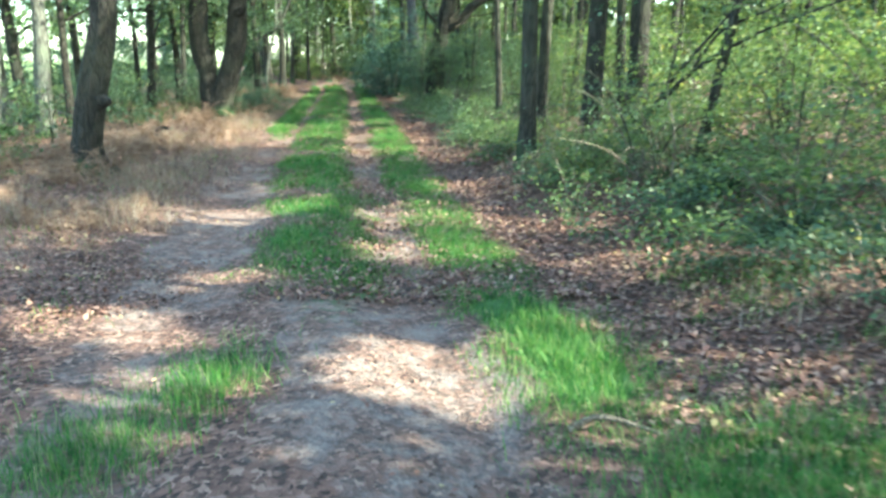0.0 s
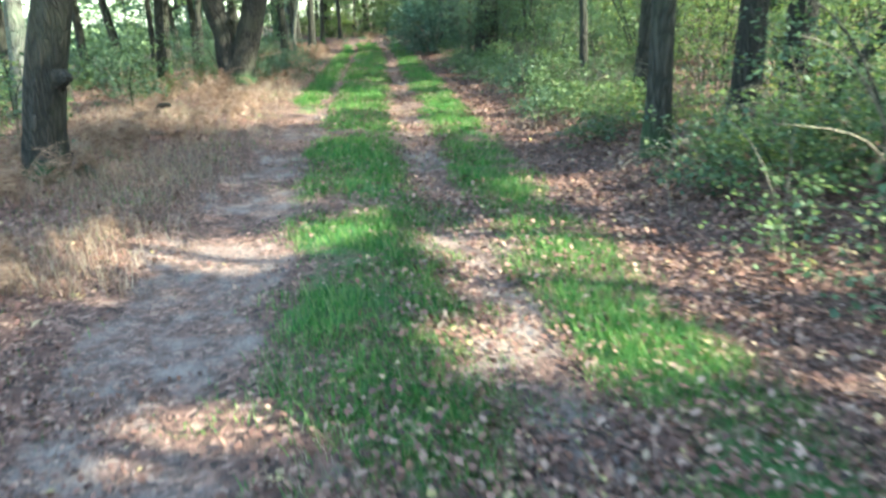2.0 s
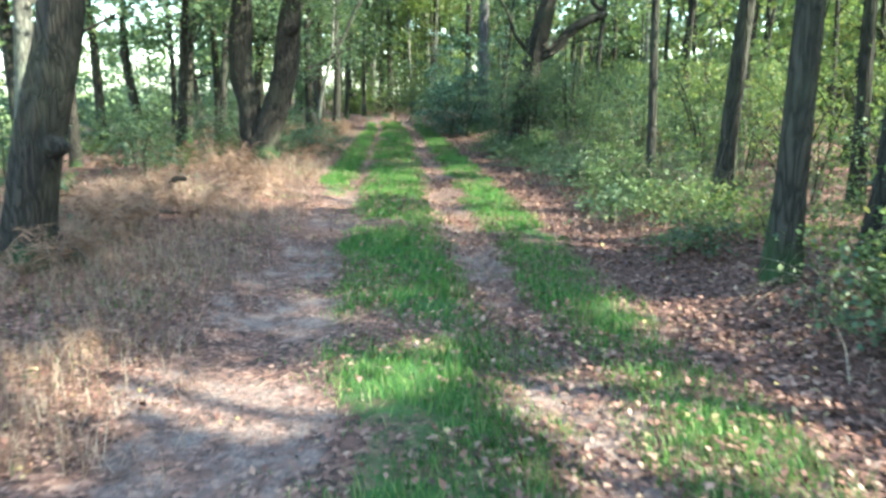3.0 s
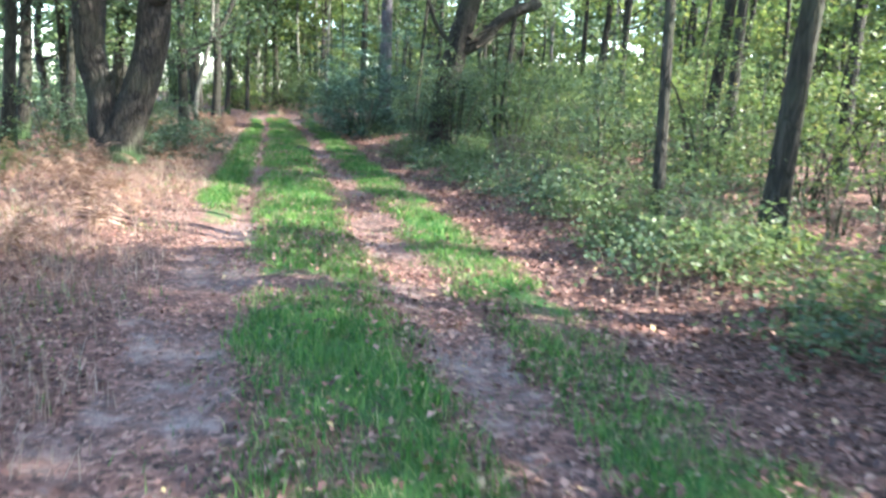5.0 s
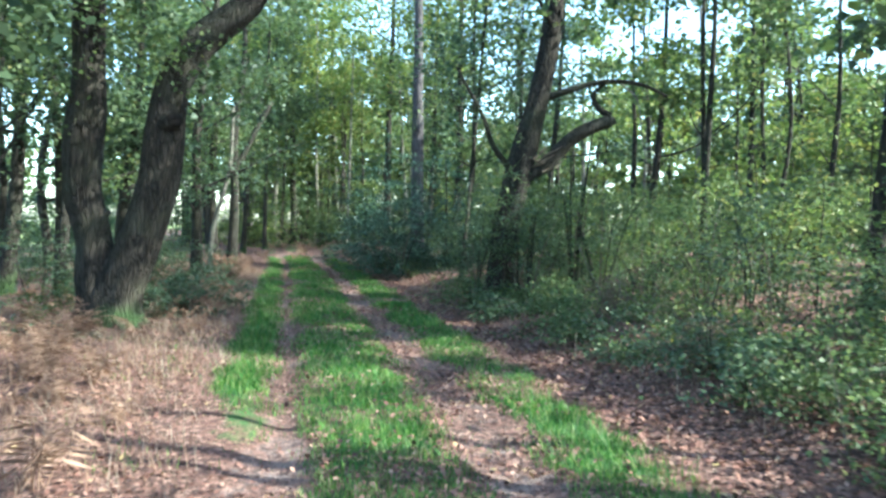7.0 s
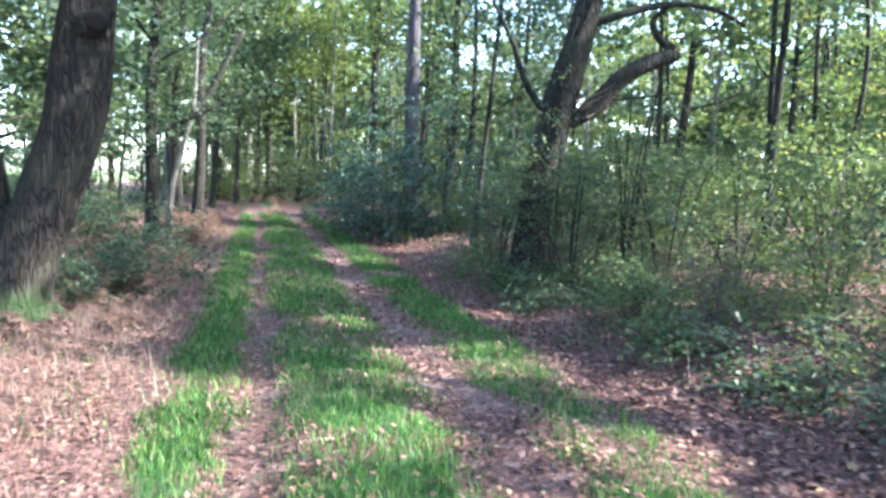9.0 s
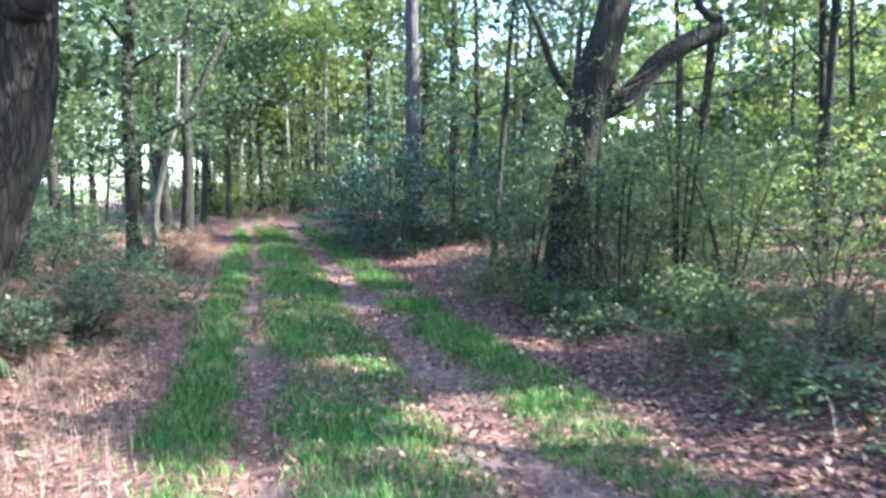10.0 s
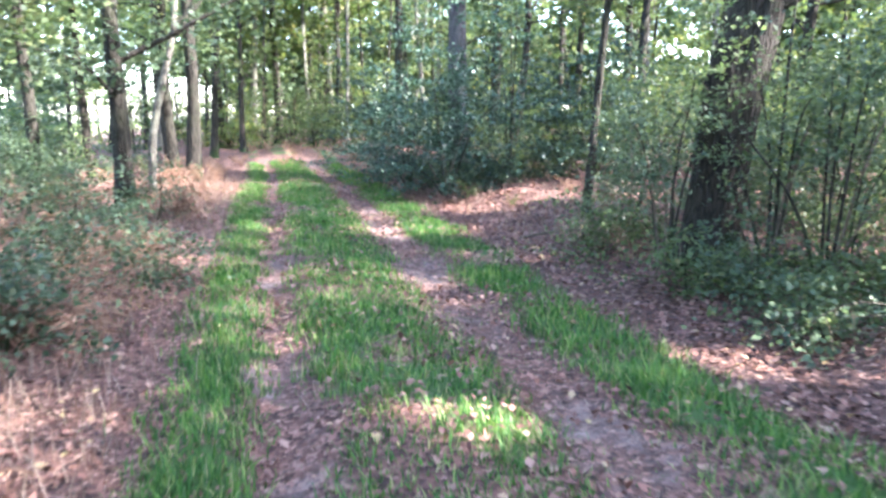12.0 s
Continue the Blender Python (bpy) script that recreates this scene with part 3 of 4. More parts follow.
dx, dy = scatter(40000, -4.6, -1.5, 7.0, 36, 1.3, -0.6, 0.5)
blades("dry_grass", dx[::2] + 0.05, dy[::2], 0.19 * np.ones(len(dx[::2])), 0.004, GRASS_DRY, "bleached dry grass through the dead bracken", "dry grass", 1.2)
dx, dy = dx[::2], dy[::2]
blades("dead_bracken_stalks", dx, dy, 0.16 * np.ones(len(dx)), 0.005, FERN_BROWN, "broken russet stalks of dead bracken", "bracken", 2.2)
dx, dy = scatter(22000, -0.8, 1.25, 5.5, 36, 2.3, 0.25, 0.3)
blades("grass", dx, dy, 0.05 * np.ones(len(dx)), 0.0045, GRASS_GREEN, "thin creeping grass at the edges of the ruts", "grass", 1.6)
dx, dy = scatter(16000, -0.5, 1.9, 5.0, 36, 1.6, 0.1, 0.2)
blades("dry_grass", dx, dy, 0.06 * np.ones(len(dx)), 0.0045, GRASS_DRY, "withered blades mixed into the short green grass", "dry grass", 1.5)
dx, dy = scatter(9000, -3.4, -1.2, 11, 34, 1.3, 0.35, 0.4)
blades("grass", dx, dy, 0.09 * np.ones(len(dx)), 0.0055, GRASS_GREEN, "green tufts among the litter of the verge", "grass", 1.2)
dx, dy = scatter(9000, -3.6, -1.5, 2, 12, 1.0, 0.1, 0.4)
blades("grass", dx, dy, 0.07 * np.ones(len(dx)), 0.004, GRASS_GREEN, "thin grass on the verge", "grass", 1.0)


def litter(name, n, u0, u1, y0, y1, size, label, cut, clump=1.5, lift=0.022):
    x, y = scatter(n, u0, u1, y0, y1, clump, cut, 0.3)
    p = np.stack([x, y, height(x, y) + rng.uniform(0.004, lift, len(x))], axis=1)
    v, f = leaf_arrays(p, size * (1 + 0.012 * np.maximum(y - 4, 0)), 0.34, 0.9)
    return tagged(mesh_object(name, v, f, LEAF_FALLEN), label, "fallen leaves", "", "stuff")


litter("fallen_leaves", 62000, 1.75, 3.3, 1.5, 40, 0.047, "brown fallen oak leaves along the foot of the bank", -1.2)
litter("fallen_leaves", 22000, 3.0, 8.0, 2.0, 36, 0.055, "brown fallen leaves under the shrubs", -0.8)
litter("fallen_leaves", 24000, 0.35, 1.3, 5.0, 40, 0.042, "fallen leaves in the wheel rut", 0.15, 1.1)
litter("fallen_leaves", 26000, -0.6, 2.0, 4.8, 40, 0.042, "scattered fallen leaves on the grass", -0.1, 1.5, 0.07)
litter("fallen_leaves", 33000, -1.9, -0.5, 4.6, 40, 0.034, "fallen leaves in the sandy wheel rut", -0.05, 1.1)
litter("fallen_leaves", 4500, -2.2, 1.9, 1.5, 5.6, 0.034, "scattered fallen leaves on the bare sand", 0.1)
litter("fallen_leaves", 38000, -6.0, -1.6, 2.0, 38, 0.052, "brown fallen leaves on the verge", -0.9)

# ---- oaks beside the track ----
def oak_leaning():
    tree = base("oak_tree", -4.87, 10.2, None, "oak with a leaning dark trunk, mossy at the foot", "tree")
    o = np.array(tree.location)
    p = bend([(0.02, 0, -0.15), (0.02, 0, 0.3), (0.2, 0, 1.05), (0.36, 0, 1.6), (0.46, 0, 2.1), (0.5, 0.1, 3.2), (0.7, 0.2, 5.0), (0.7, 0.5, 8.0), (1.0, 0.6, 12)], 40)
    r = np.interp(p[:, 2], (-0.2, 0.1, 0.5, 1.1, 2.2, 5, 12), (0.34, 0.235, 0.19, 0.185, 0.165, 0.14, 0.03))
    v, f = tube_arrays(p, r, 26, 0.13, 9)
    mesh_object("trunk", v, f, BARK_OAK, tree, True)
    k = bend([(0.3, -0.05, 1.0), (0.44, -0.12, 0.98), (0.5, -0.15, 1.0)], 5)
    v, f = tube_arrays(k, (0.13, 0.10, 0.07, 0.05, 0.02), 10, 0.1)
    mesh_object("burr", v, f, BARK_OAK, tree, True)
    for a in (0.3, 1.9, 3.5, 5.0):
        q = bend([(0.05, 0, 0.35), (0.05 + 0.25 * math.cos(a), 0.25 * math.sin(a), 0.08), (0.05 + 0.5 * math.cos(a), 0.5 * math.sin(a), -0.1)], 7)
        v, f = tube_arrays(q, np.linspace(0.12, 0.03, 7), 8, 0.1)
        mesh_object("root", v, f, BARK_OAK, tree, True)
    gen = np.random.default_rng(31)
    pts = []
    for q, rl in grow_limbs(p, lambda z: 0.15, gen.uniform(0.66, 0.97, 9), 3.6, gen):
        v, f = tube_arrays(q, rl * np.linspace(1, 0.2, len(q)), 7, 0.1)
        mesh_object("limb", v, f, BARK_OAK, tree, True)
        pts.append(sprays(q, 400, 0.65, gen))
    foliage("crown", np.vstack(pts) + o, 0.145, LEAF_GREEN, tree, 0.36, 0.6, o)


def oak_forked():
    tree = base("oak_tree", -6.2, 20.8, None, "old oak forked into two thick trunks, with a hollow knot", "tree")
    o = np.array(tree.location)
    z0 = -o[2]
    a = bend([(0.0, 0, z0 - 0.1), (-0.12, 0, z0 + 0.7), (-0.12, 0, z0 + 1.2), (-0.32, 0, z0 + 1.85), (-0.30, 0, z0 + 2.5), (-0.22, 0, z0 + 3.1), (-0.2, 0, z0 + 4.3), (-0.35, 0.2, z0 + 7), (-0.6, 0.4, z0 + 11)], 44)
    ra = np.interp(a[:, 2] - z0, (0, 0.5, 1.2, 1.9, 3.0, 4.3, 11), (0.40, 0.27, 0.23, 0.235, 0.225, 0.185, 0.03))
    b = bend([(0.12, -0.06, z0 - 0.1), (0.15, -0.06, z0 + 0.3), (0.30, -0.04, z0 + 0.75), (0.46, -0.02, z0 + 1.2), (0.58, 0, z0 + 1.65), (0.68, 0, z0 + 2.1), (0.76, 0, z0 + 2.7), (0.88, 0, z0 + 3.4), (1.25, 0.1, z0 + 4.0), (1.9, 0.2, z0 + 4.5), (2.4, 0.4, z0 + 6.0), (2.6, 0.6, z0 + 9)], 48)
    rb = np.interp(b[:, 2] - z0, (0, 0.5, 1.2, 1.6, 2.6, 3.4, 4.5, 9), (0.42, 0.30, 0.28, 0.275, 0.26, 0.215, 0.19, 0.03))
    for p, r in ((a, ra), (b, rb)):
        v, f = tube_arrays(p, r, 28, 0.12, 11)
        mesh_object("trunk", v, f, BARK_OAK, tree, True)
    k = bend([(0.82, -0.12, z0 + 2.78), (0.93, -0.22, z0 + 2.82), (0.97, -0.26, z0 + 2.83)], 5)
    v, f = tube_arrays(k, (0.15, 0.145, 0.13, 0.125, 0.115), 14, 0.08)
    knot = mesh_object("knot", v, f, BARK_DARK, tree, True)
    # a solid plug: the shade inside the hollow is put into its near-black colour
    k2 = bend([(0.95, -0.24, z0 + 2.83), (0.985, -0.285, z0 + 2.835), (0.99, -0.29, z0 + 2.836)], 4)
    v, f = tube_arrays(k2, (0.09, 0.11, 0.105, 0.06), 14, 0.1)
    mesh_object("hollow", v, f, BLACK_WOOD, knot, True)
    s = bend([(-0.12, -0.05, z0 + 1.35), (0.0, -0.12, z0 + 1.45), (0.1, -0.14, z0 + 1.62)], 6)
    v, f = tube_arrays(s, np.linspace(0.06, 0.025, 6), 7, 0.1)
    mesh_object("snag", v, f, BARK_DARK, tree, True)
    for an, L in ((3.6, 0.7), (4.5, 0.6), (5.3, 0.75), (0.2, 0.6), (1.8, 0.6)):
        q = bend([(0.05 + 0.12 * math.cos(an), 0.12 * math.sin(an), z0 + 0.6), (0.05 + 0.33 * math.cos(an), 0.33 * math.sin(an), z0 + 0.2), (0.05 + L * math.cos(an), L * math.sin(an), z0 - 0.05)], 8)
        v, f = tube_arrays(q, np.linspace(0.14, 0.04, 8), 10, 0.12)
        mesh_object("root", v, f, BARK_OAK, tree, True)
    gen = np.random.default_rng(12)
    pts = []
    for src, zs in ((a, gen.uniform(0.74, 0.97, 8)), (b, gen.uniform(0.82, 0.97, 8))):
        for q, rl in grow_limbs(src, lambda z: 0.16, zs, 3.4, gen):
            v, f = tube_arrays(q, rl * np.linspace(1, 0.2, len(q)), 7, 0.1)
            mesh_object("limb", v, f, BARK_OAK, tree, True)
            pts.append(sprays(q, 420, 0.5, gen))
    tuft = np.vstack([np.array((cx, -0.35, z0 + cz)) + gen.normal(size=(k, 3)) * (0.32, 0.25, 0.2) for cx, cz, k in ((0.85, 3.75, 420), (-0.75, 3.3, 300), (-1.3, 3.9, 380), (0.1, 4.3, 360), (-0.6, 4.6, 360), (1.7, 3.3, 260))])
    foliage("crown", np.vstack(pts) + o, 0.11, LEAF_GREEN, tree, 0.36, 0.6, o)
    tagged(foliage("sprout", tuft + o, 0.08, LEAF_GREEN, tree, 0.36, 0.6, o, False), kind="stuff")


def oak_broken_limb():
    tree = base("oak_tree", -0.28, 24.2, None, "oak with a broken, splintered side limb", "tree")
    o = np.array(tree.location)
    z0 = -o[2]
    p = bend([(0, 0, z0 - 0.1), (0.0, 0, z0 + 0.5), (0.12, 0, z0 + 1.6), (0.36, 0, z0 + 2.7), (0.62, 0, z0 + 3.7), (0.82, 0, z0 + 4.6), (0.95, 0, z0 + 5.7), (1.0, 0.3, z0 + 9), (1.5, 0.5, z0 + 13)], 44)
    r = np.interp(p[:, 2] - z0, (-0.1, 0.3, 1.0, 2.0, 3.0, 4.0, 5.7, 13), (0.38, 0.26, 0.235, 0.25, 0.24, 0.20, 0.175, 0.03))
    v, f = tube_arrays(p, r, 28, 0.12, 10)
    mesh_object("trunk", v, f, BARK_OAK, tree, True)
    limb = bend([(0.42, -0.05, z0 + 2.4), (0.9, -0.1, z0 + 2.72), (1.2, -0.1, z0 + 3.12), (1.6, -0.15, z0 + 3.36), (2.08, -0.15, z0 + 3.52)], 14)
    v, f = tube_arrays(limb, np.interp(np.arange(14), (0, 3, 12, 13), (0.10, 0.14, 0.12, 0.07)), 14, 0.14, 6)
    br = mesh_object("broken_limb", v, f, BARK_DARK, tree, True)
    gen = np.random.default_rng(5)
    for _ in range(12):
        s = np.array((0.72, -0.2, z0 + 2.72)) + gen.normal(size=3) * (0.16, 0.05, 0.1)
        e = s + np.array((gen.uniform(0.12, 0.35), gen.normal() * 0.06, gen.uniform(0.06, 0.25)))
        v, f = tube_arrays(bend([s, (s + e) / 2 + gen.normal(size=3) * 0.02, e], 4), np.linspace(0.028, 0.004, 4), 5)
        mesh_object("splinter", v, f, DEADWOOD, br)
    for pts, ra, mat in (([(2.0, -0.15, z0 + 3.58), (1.75, -0.1, z0 + 3.75), (1.65, -0.1, z0 + 4.0), (1.9, -0.1, z0 + 4.2)], 0.075, BARK_OAK),
                         ([(0.65, 0, z0 + 3.85), (1.2, -0.1, z0 + 4.05), (1.9, -0.2, z0 + 4.25), (2.6, -0.2, z0 + 4.2), (3.1, -0.1, z0 + 4.0)], 0.07, BARK_DARK),
                         ([(2.1, -0.2, z0 + 4.25), (2.5, -0.3, z0 + 3.9), (2.55, -0.3, z0 + 3.2), (2.7, -0.3, z0 + 2.6)], 0.02, BARK_PALE),
                         ([(1.0, -0.1, z0 + 2.8), (1.5, -0.25, z0 + 2.85), (2.2, -0.3, z0 + 2.95)], 0.02, BARK_DARK),
                         ([(0.15, 0, z0 + 2.6), (-0.2, -0.1, z0 + 3.0), (-0.35, -0.1, z0 + 3.5), (-0.9, -0.2, z0 + 4.4)], 0.06, BARK_DARK)):
        q = bend(pts, 14)
        v, f = tube_arrays(q, ra * np.linspace(1, 0.4, 14), 8, 0.12)
        mesh_object("limb", v, f, mat, tree, True)
    for an in (3.4, 4.3, 5.2, 0.1):
        q = bend([(0.14 * math.cos(an), 0.14 * math.sin(an), z0 + 0.45), (0.33 * math.cos(an), 0.33 * math.sin(an), z0 + 0.15), (0.6 * math.cos(an), 0.6 * math.sin(an), z0 - 0.05)], 7)
        v, f = tube_arrays(q, np.linspace(0.13, 0.04, 7), 9, 0.1)
        mesh_object("root", v, f, BARK_OAK, tree, True)
    pts = []
    for q, rl in grow_limbs(p, lambda z: 0.17, gen.uniform(0.70, 0.97, 11), 3.8, gen):
        v, f = tube_arrays(q, rl * np.linspace(1, 0.2, len(q)), 7, 0.1)
        mesh_object("limb", v, f, BARK_DARK, tree, True)
        pts.append(sprays(q, 400, 0.65, gen))
    foliage("crown", np.vstack(pts) + o, 0.145, LEAF_GREEN, tree, 0.36, 0.6, o)


oak_leaning()
oak_forked()
oak_broken_limb()

# slim trees that stand singly: x, y, height, radius, lean, bark, label
SINGLES = [
    (-7.1, 29.6, 11, 0.13, (0.01, 0), BARK_DARK, LEAF_DARK, "slim dark tree with low leafy twigs"),
    (-11.2, 26.0, 10, 0.14, (-0.10, 0), BARK_DARK, LEAF_GREEN, "dark tree bent towards the field"),
    (-9.7, 25.4, 11, 0.14, (0.0, 0), BARK_DARK, LEAF_DARK, "straight dark tree with low branches"),
    (-9.0, 26.2, 12, 0.10, (0.01, 0), BARK_DARK, LEAF_DARK, "straight slim dark tree"),
    (-8.2, 24.2, 11, 0.09, (0.0, 0), BARK_DARK, LEAF_GREEN, "straight slim dark tree"),
    (-9.1, 15.6, 11, 0.20, (0.02, 0), BARK_PALE, LEAF_DARK, "grey trunk wrapped in ivy"),
    (-8.0, 15.2, 10, 0.15, (0.03, 0), BARK_PALE, LEAF_DARK, "grey trunk wrapped in ivy"),
    (-10.4, 19.0, 11, 0.14, (-0.04, 0), BARK_DARK, LEAF_GREEN, "slim dark tree on the verge"),
    (-9.9, 12.0, 11, 0.13, (0.02, 0), BARK_DARK, LEAF_GREEN, "slim dark tree on the verge"),
    (-8.1, 21.2, 12, 0.10, (0.0, 0), BARK_DARK, LEAF_DARK, "slim dark tree on the verge"),
    (-7.4, 35.5, 13, 0.15, (0.02, 0), BARK_DARK, LEAF_GREEN, "dark tree beside the bend"),
    (-8.6, 38.5, 14, 0.16, (0.01, 0), BARK_DARK, LEAF_GREEN, "dark tree beside the bend"),
    (-8.2, 42.0, 12, 0.10, (0.1, 0), BARK_DARK, LEAF_GREEN, "thin tree leaning over the track"),
    (1.12, 10.0, 11, 0.105, (0.0, 0), BARK_DARK, LEAF_GREEN, "straight dark tree on the bank"),
    (1.75, 13.6, 11, 0.10, (0.045, 0), BARK_DARK, LEAF_GREEN, "dark tree leaning into the wood"),
    (2.0, 10.3, 10, 0.13, (0.05, 0.02), BARK_OAK, LEAF_GREEN, "tree with a brown trunk on the bank"),
    (2.85, 11.2, 11, 0.15, (0.02, 0), BARK_OAK, LEAF_YELLOW, "brown trunk behind the shrubs"),
    (3.1, 9.2, 8, 0.06, (0.16, 0), BARK_DARK, LEAF_YELLOW, "thin tree leaning over the bank"),
    (1.1, 14.6, 9, 0.055, (0.0, 0), BARK_DARK, LEAF_YELLOW, "thin crooked tree with patched pale bark"),
    (4.2, 25.6, 10, 0.075, (0.02, 0), BARK_DARK, LEAF_YELLOW, "thin dark tree in the wood"),
    (-0.75, 26.6, 9, 0.045, (0.07, 0), BARK_DARK, LEAF_DARK, "thin stem close beside an oak"),
]
for i, (x, y, tall, r, lean, bark, leaf, text) in enumerate(SINGLES):
    make_tree("tree", x, y, tall, r, text, bark, leaf, lean, 10 if x < -5 else 7, 0.15 if x < -5 else 0.28, 3.1, 2900 if x < -5 else 2300, 0.135, 100 + i, True, "", 14 if r > 0.09 else 10, 0.4 if x < -5 else 0.12)

pine = make_tree("pine_tree", -1.3, 35.0, 17, 0.23, "tall grey-barked pine with a straight trunk", BARK_PINE, LEAF_HOLLY, (-0.002, 0), 9, 0.5, 3.0, 2600, 0.14, 400, True, "", 18, 0.05)


def dead_stem():
    tree = base("dead_tree", -7.15, 31.2, None, "bleached dead stem bent over beside a dark tree", "tree")
    v, f = tube_arrays(bend([(0, 0, -0.1), (0.05, 0, 1.1), (0.3, 0, 2.1), (0.55, 0, 2.9), (0.58, 0, 3.7), (0.62, 0, 4.6)], 22), np.linspace(0.07, 0.04, 22), 12, 0.12)
    mesh_object("trunk", v, f, BARK_PALE, tree, True)
    v, f = tube_arrays(bend([(0.53, 0, 2.85), (0.85, 0.1, 3.2), (1.1, 0.1, 3.8), (1.6, 0.2, 4.8)], 12), np.linspace(0.10, 0.06, 12), 10, 0.12)
    mesh_object("limb", v, f, BARK_DARK, tree, True)


dead_stem()


def arching_tree():
    tree = base("arching_tree", 2.35, 9.6, None, "low tree with long bare branches arching over the bank", "tree")
    o = np.array(tree.location)
    for pts, r in (([(0, 0, -0.1), (0.2, -0.1, 0.7), (0.7, -0.3, 1.3), (1.4, -0.6, 1.75), (2.6, -0.9, 2.2)], 0.045), ([(0.05, 0, 0), (0.15, -0.1, 0.6), (0.5, -0.2, 1.2), (0.9, -0.3, 1.7), (1.5, -0.5, 2.5)], 0.04),
                   ([(0.7, -0.3, 1.3), (0.95, -0.4, 1.75), (1.6, -0.5, 2.0), (2.3, -0.4, 2.6)], 0.022), ([(0.4, -0.2, 1.0), (0.5, -0.3, 1.6), (0.6, -0.3, 2.4)], 0.016)):
        q = bend(pts, 16)
        v, f = tube_arrays(q, r * np.linspace(1, 0.3, 16), 8, 0.1)
        mesh_object("branch", v, f, BARK_DARK, tree, True)
    gen = np.random.default_rng(3)
    c = np.vstack([sprays(bend([(0.3, 0, 1), (1.4, -0.5, 2.0), (2.7, -0.8, 2.6)], 9), 500, 0.5, gen)])
    foliage("foliage", c + o, 0.06, LEAF_YELLOW, tree, 0.36, 0.6, o)


arching_tree()

# ---- shrubs, saplings and ferns ----
gen = np.random.default_rng(21)
KINDS = [("shrub", LEAF_GREEN, "leafy green shrub on the bank"), ("shrub", LEAF_DARK, "dark green shrub on the bank"), ("shrub", LEAF_YELLOW, "yellow-green shrub in the wood"), ("bramble", LEAF_DARK, "sprawling green bramble on the leaf litter")]
n_shrub = 0
for y in np.arange(3.6, 40, 0.6):
    c = float(centre(y))
    for lane in range(3):
        far = float(step(8, 10.5, y))
        u = (2.9 + 0.3 * float(step(7, 4.5, y)), 3.9 + 1.1 * far, 5.6 + 0.9 * far)[lane] + gen.normal() * 0.3
        yy = y + gen.normal() * 0.3
        if gen.random() < (0.08, 0.15, 0.25)[lane]:
            continue
        if math.hypot(c + u + 0.3 - 1.15, yy - 10) < 0.5 or (26.5 < yy < 31 and lane < 2):
            continue
        kind = KINDS[(3, 1, 0, 0)[gen.integers(4)] if lane == 0 else ((0, 1, 2, 0), (0, 2, 2, 2))[lane - 1][gen.integers(4)]]
        tall = (gen.uniform(0.4, 0.8) - 0.2 * far, gen.uniform(0.9, 1.8), gen.uniform(1.4, 2.6))[lane]
        make_bush(kind[0], c + u, yy, tall, tall * gen.uniform(0.6, 0.85) if lane else gen.uniform(0.35, 0.6), kind[2], kind[1], (int(26 - 10 * far), 34, 40)[lane], (26, 28, 30)[lane], (0.046, 0.05, 0.058)[lane], 1000 + n_shrub, (4, 6, 7)[lane], None, "", "bramble" if kind[0] == "bramble" else "shrub", (0.05, 0.05 + 0.3 * far, 0.2)[lane])
        n_shrub += 1
for y in np.arange(8.5, 36, 0.42):
    u = gen.uniform(3.1, 4.9)
    if 26 < y < 31.5 and u < 4.6:
        continue
    k = int(gen.integers(3))
    make_bush("bramble", float(centre(y)) + u, y, gen.uniform(0.25, 0.6), gen.uniform(0.4, 0.7), "low green bramble sprawling over the bank", (LEAF_GREEN, LEAF_DARK, LEAF_YELLOW)[k], 18, 24, 0.05, 5600 + int(10 * y), 4, None, "", "bramble")
for y in np.arange(9, 40, 2.3):
    for u in (9, 12.5):
        make_shrub("shrub", float(centre(y)) + u + gen.normal() * 0.9, y + gen.normal(), gen.uniform(1.8, 3.4), gen.uniform(1.3, 2.0), "yellow-green shrub in the wood", (LEAF_YELLOW, LEAF_GREEN)[gen.integers(2)], 1300, 0.11, 2000 + n_shrub, 8)
        n_shrub += 1
for i, (x, y, tall, wide) in enumerate(((-1.95, 31.4, 3.1, 1.35), (-2.5, 33.6, 3.3, 1.45), (-0.6, 32.4, 3.2, 1.6), (0.9, 31.6, 2.6, 1.3), (-3.1, 36.4, 3.0, 1.35), (0.9, 26.6, 1.9, 1.0), (1.9, 25.4, 2.2, 1.1))):
    make_bush("holly_bush", x, y, tall, wide, "dense dark green holly bush beside the track", LEAF_HOLLY if i < 5 else LEAF_DARK, 130 if i < 5 else 60, 44, 0.075, 3000 + i, 9, gaps=False)
for i in range(60):
    y = gen.uniform(7, 42)
    u = -gen.uniform(4.2, 9.0)
    make_bush("shrub", float(centre(y)) + u, y, gen.uniform(0.5, 1.5), gen.uniform(0.5, 0.9), "low grey-green shrub under the trees", (LEAF_DARK, LEAF_GREEN, LEAF_DARK)[gen.integers(3)], 26, 26, 0.065, 4000 + i, 5)


for i, (x, y, tall, wide) in enumerate(((-6.0, 23.6, 0.9, 0.6), (-6.8, 24.6, 1.1, 0.7), (-6.3, 25.8, 0.9, 0.6), (-7.4, 23.4, 1.2, 0.7), (-7.0, 27.2, 1.0, 0.6), (-8.3, 25.4, 1.4, 0.8), (-6.9, 22.3, 0.7, 0.5), (-5.6, 22.3, 0.6, 0.45), (-5.4, 24.4, 0.7, 0.5), (-5.9, 21.6, 0.5, 0.4), (-6.4, 28.6, 0.9, 0.6))):
    make_bush("shrub", x, y, tall, wide, "grey-green shrub beside the bracken", LEAF_DARK, 34, 30, 0.055, 4500 + i, 6)
